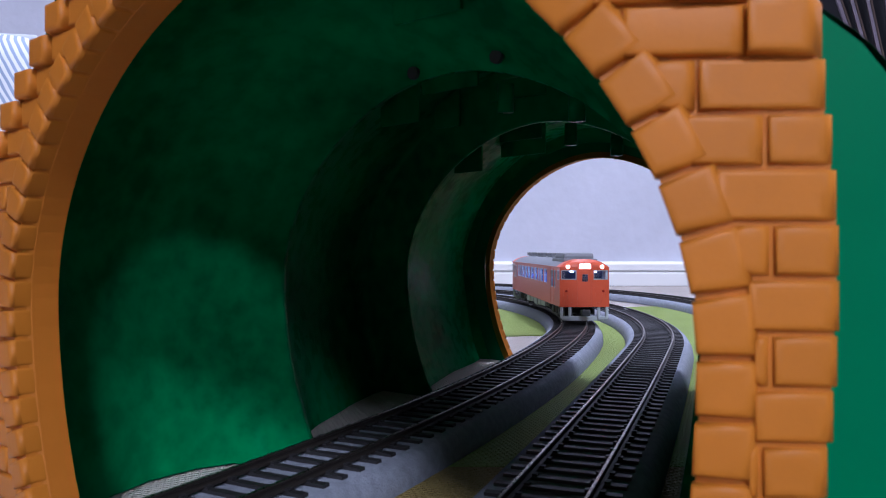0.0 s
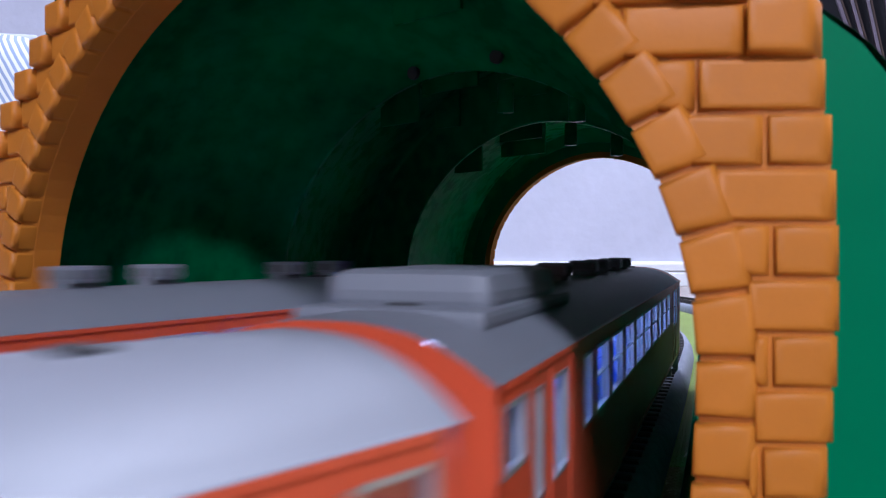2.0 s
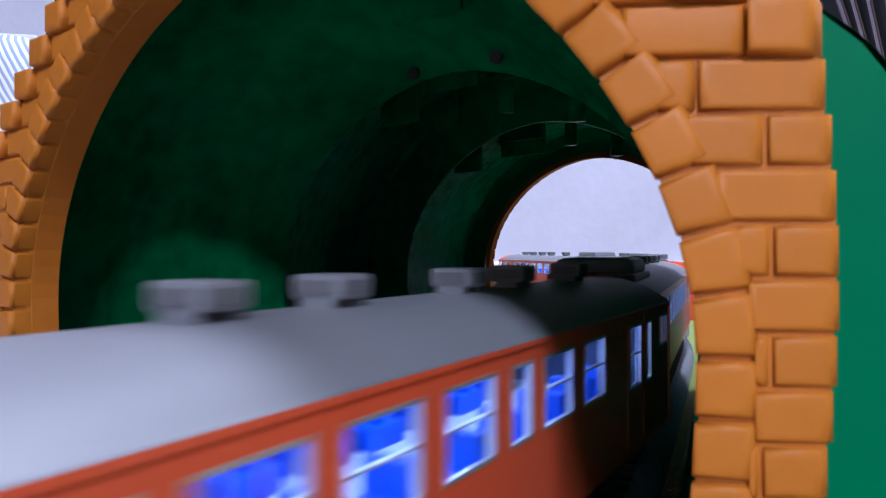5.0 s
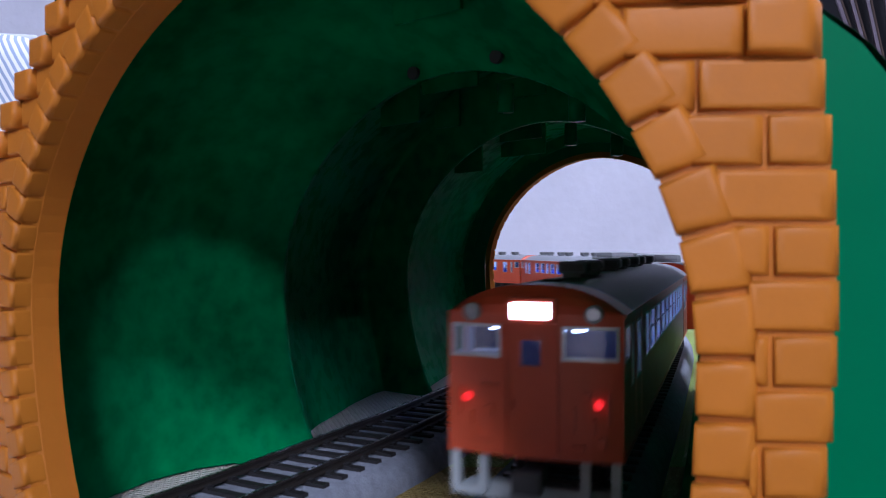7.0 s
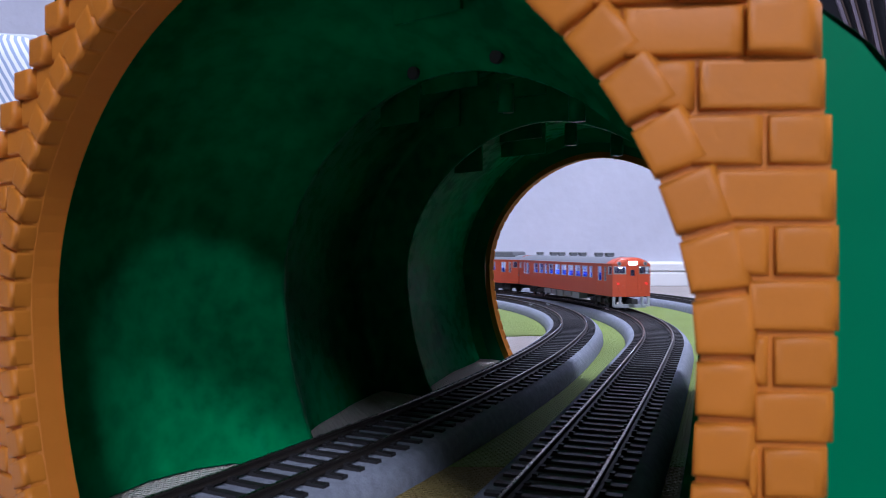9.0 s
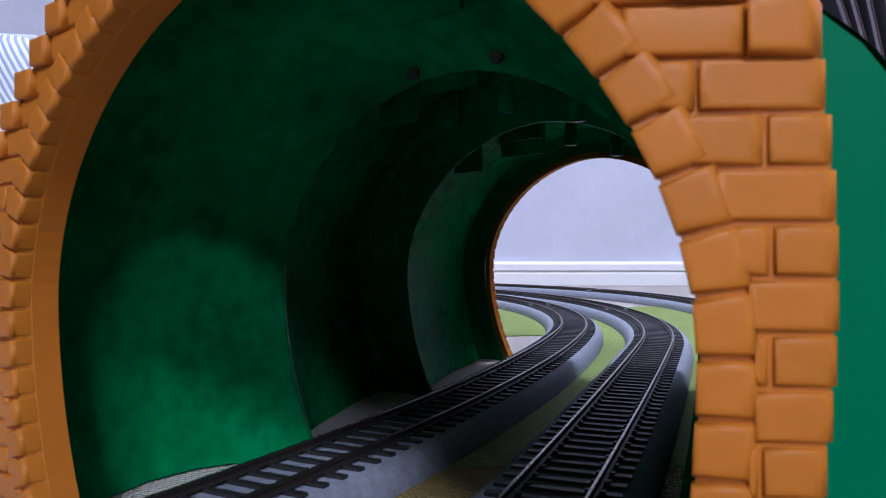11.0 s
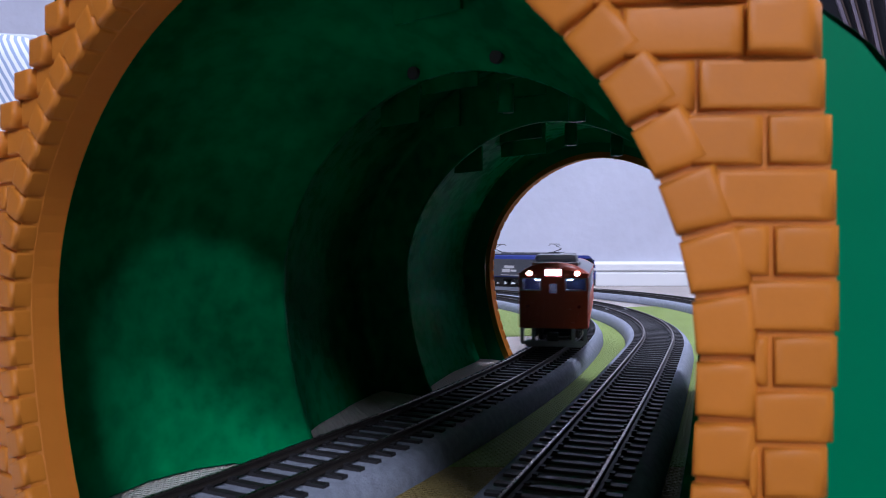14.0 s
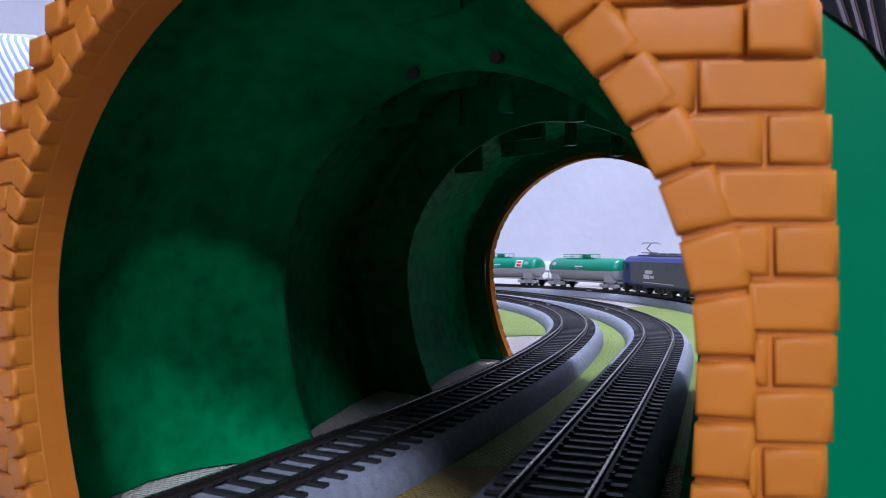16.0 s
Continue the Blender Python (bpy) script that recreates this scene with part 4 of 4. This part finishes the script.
# ---------------------------------------------------------------- cushion and curtain at the room's edge
def striped():
    m = material("striped_cotton", (0.72, 0.76, 0.84), 0.9, vary=0.05, scale=20, bump=0.3, bump_scale=400)
    nt = m.node_tree
    tex = next(n for n in nt.nodes if n.type == "TEX_COORD")
    wave = nt.nodes.new("ShaderNodeTexWave")
    wave.bands_direction = "X"
    wave.inputs["Scale"].default_value, wave.inputs["Distortion"].default_value, wave.inputs["Detail"].default_value = 52.0, 1.4, 1.0
    turn = nt.nodes.new("ShaderNodeMapping")
    turn.inputs["Rotation"].default_value = (0, 0.45, 0)
    nt.links.new(tex.outputs["Object"], turn.inputs["Vector"])
    nt.links.new(turn.outputs[0], wave.inputs["Vector"])
    ramp = nt.nodes.new("ShaderNodeValToRGB")
    ramp.color_ramp.elements[0].position, ramp.color_ramp.elements[1].position = 0.42, 0.52
    ramp.color_ramp.elements[0].color, ramp.color_ramp.elements[1].color = (0.30, 0.37, 0.52, 1), (0.74, 0.76, 0.82, 1)
    nt.links.new(wave.outputs["Fac"], ramp.inputs[0])
    nt.links.new(ramp.outputs[0], nt.nodes["Principled BSDF"].inputs["Base Color"])
    return m


def cushion():
    c = thing("striped_cushion", "blue and white striped cotton cushion standing on the floor", "cushion")
    bm = bmesh.new()
    W, H, T = 135, 157, 55
    rows = []
    for j in range(25):
        v = -1 + 2 * j / 24
        row = []
        for i in range(48):
            t = 2 * math.pi * i / 48
            cx, sx = math.cos(t), math.sin(t)
            e = (1 - abs(v) ** 5) ** 0.5 if abs(v) < 1 else 0.0
            u = math.copysign(abs(cx) ** 0.35, cx) * W * (0.93 + 0.07 * (1 - v * v))
            th = math.copysign(abs(sx) ** 0.8, sx) * T * max(0.03, e) * (1 - 0.35 * abs(cx) ** 6)
            row.append(Vector((u + 4 * noise.noise(Vector((i * 0.3, v * 3, 1))), th + 5 * noise.noise(Vector((u * 0.02, v * 3, 4))), H + v * (H - 2) + 3 * noise.noise(Vector((u * 0.02, 2, v))))))
        rows.append(row)
    vv = sheet(bm, rows, True)
    bm.faces.new(vv[0])
    bm.faces.new(vv[-1])
    part("cover", bm, striped(), c, "", True)
    bm = bmesh.new()
    add_box(bm, -W + 8, W - 8, -7, 7, 2 * H - 10, 2 * H - 2, bevel=3)
    part("seam_piping", bm, material("piping_cotton", (0.70, 0.74, 0.82), 0.9), c)
    c.matrix_basis = pose(-0.595, 0.86, 0.0, 0, 0, 12)


cushion()


def curtain():
    c = thing("dark_curtain", "dark pleated curtain with pale edges hanging to the floor", "curtain")
    m = material("black_cloth", (0.012, 0.012, 0.018), 0.85, vary=0.3, scale=40, bump=0.3, bump_scale=600)
    edge = material("mauve_trim", (0.16, 0.13, 0.17), 0.8, vary=0.15, scale=60)
    brown = material("brown_trim", (0.060, 0.036, 0.030), 0.8, vary=0.15, scale=60)
    TOP = 640
    x0 = 566
    for k in range(10):
        wide, lean = (19, 22, 26, 30, 24)[k % 5], max(0.09, 0.34 - 0.06 * k)
        bm = bmesh.new()
        rows = []
        for z in np.linspace(2, TOP, 12):
            sway = (433 - z) * lean
            rows.append([Vector((x0 + wide * i / 12 + sway, 1130 + 12 * math.cos(2 * math.pi * i / 12), z)) for i in range(13)])
        sheet(bm, rows)
        pl = part("pleat", bm, m, c, "", True)
        pl.modifiers.new("thick", "SOLIDIFY").thickness = 0.002
        for off, w, tone in ((wide * 0.40, 4.5, edge), (wide * 0.40 + 6.0, 2.4, brown)):
            bm = bmesh.new()
            rows = []
            for z in np.linspace(2, TOP, 12):
                x = x0 + off + (433 - z) * lean
                rows.append([Vector((x, 1114, z)), Vector((x + w, 1113, z)), Vector((x + w, 1136, z)), Vector((x, 1136, z))])
            sheet(bm, rows, True)
            part("pale_edge", bm, tone, c)
        x0 += wide
    part("curtain_rod", cyl((630, 1130, TOP + 4), "x", 9, 420, 16), M_DARK, c)


curtain()


# ---------------------------------------------------------------- what moves
def ride(line, s_mid, pivot, sign):
    """pose of a vehicle whose middle is at s_mid; sign: 1 faces up the line, -1 down it"""
    a, _ = on_line(line, s_mid + pivot / 2)
    b, _ = on_line(line, s_mid - pivot / 2)
    d = (a - b) * sign
    m = (a + b) / 2
    return Matrix.LocRotScale((m[0] * MM, m[1] * MM, 0.011), Euler((0, 0, math.atan2(d[1], d[0]))), None)


def smooth(table, t):
    """a smooth reading of a table of (time, way)"""
    ts, vs = [a for a, _ in table], [b for _, b in table]
    n = len(ts)
    slope = [(vs[1] - vs[0]) / (ts[1] - ts[0])] + [(vs[i + 1] - vs[i - 1]) / (ts[i + 1] - ts[i - 1]) for i in range(1, n - 1)] + [(vs[-1] - vs[-2]) / (ts[-1] - ts[-2])]
    i = max(0, min(n - 2, next((k for k in range(n - 1) if t < ts[k + 1]), n - 2)))
    h = ts[i + 1] - ts[i]
    x = (t - ts[i]) / h
    return ((1 + 2 * x) * (1 - x) ** 2 * vs[i] + x * (1 - x) ** 2 * h * slope[i] + x * x * (3 - 2 * x) * vs[i + 1] + x * x * (x - 1) * h * slope[i + 1])


LAP = LINE_A["len"]
FACE_A = [(0.0, 55), (0.5, -98), (1.0, -265), (1.6, -440), (2.4, -680), (7.0, -2060), (11.5, 640 - LAP), (12.5, 337 - LAP), (13.0, 188 - LAP), (13.5, 58 - LAP),
          (14.0, -98 - LAP), (14.5, -262 - LAP), (15.0, -411 - LAP), (15.6, -575 - LAP), (16.0, -690 - LAP)]
TAIL_B = [(0.0, -1902), (0.95, -1687), (2.1, -1434), (3.3, -1160), (6.4, -478), (6.55, -440), (6.7, -396), (7.0, -304), (7.2, -248), (7.5, -150), (8.0, -18), (8.5, 114), (9.0, 236),
          (11.0, 730), (16.0, 1980)]
NOSE_C = [(0.0, 2220), (13.0, 410), (14.0, 268), (14.8, 151), (15.4, 55), (16.0, -42)]


def motions():
    times = [i * 0.2 for i in range(81)]
    walk(car_a, [(t, ride(LINE_A, smooth(FACE_A, t) + CAR_L / 2, 176, -1)) for t in times])
    for k, car in enumerate(car_b):
        walk(car, [(t, ride(LINE_B, smooth(TAIL_B, t) + CAR_L / 2 + (4 - k) * 268.0, 176, 1)) for t in times])
    walk(loco, [(t, ride(LINE_C, smooth(NOSE_C, t) + 119, 140, -1)) for t in times])
    for k, tank in enumerate(tanks):
        walk(tank, [(t, ride(LINE_C, smooth(NOSE_C, t) + 232 + 80 + k * 170, 110, -1)) for t in times])


motions()
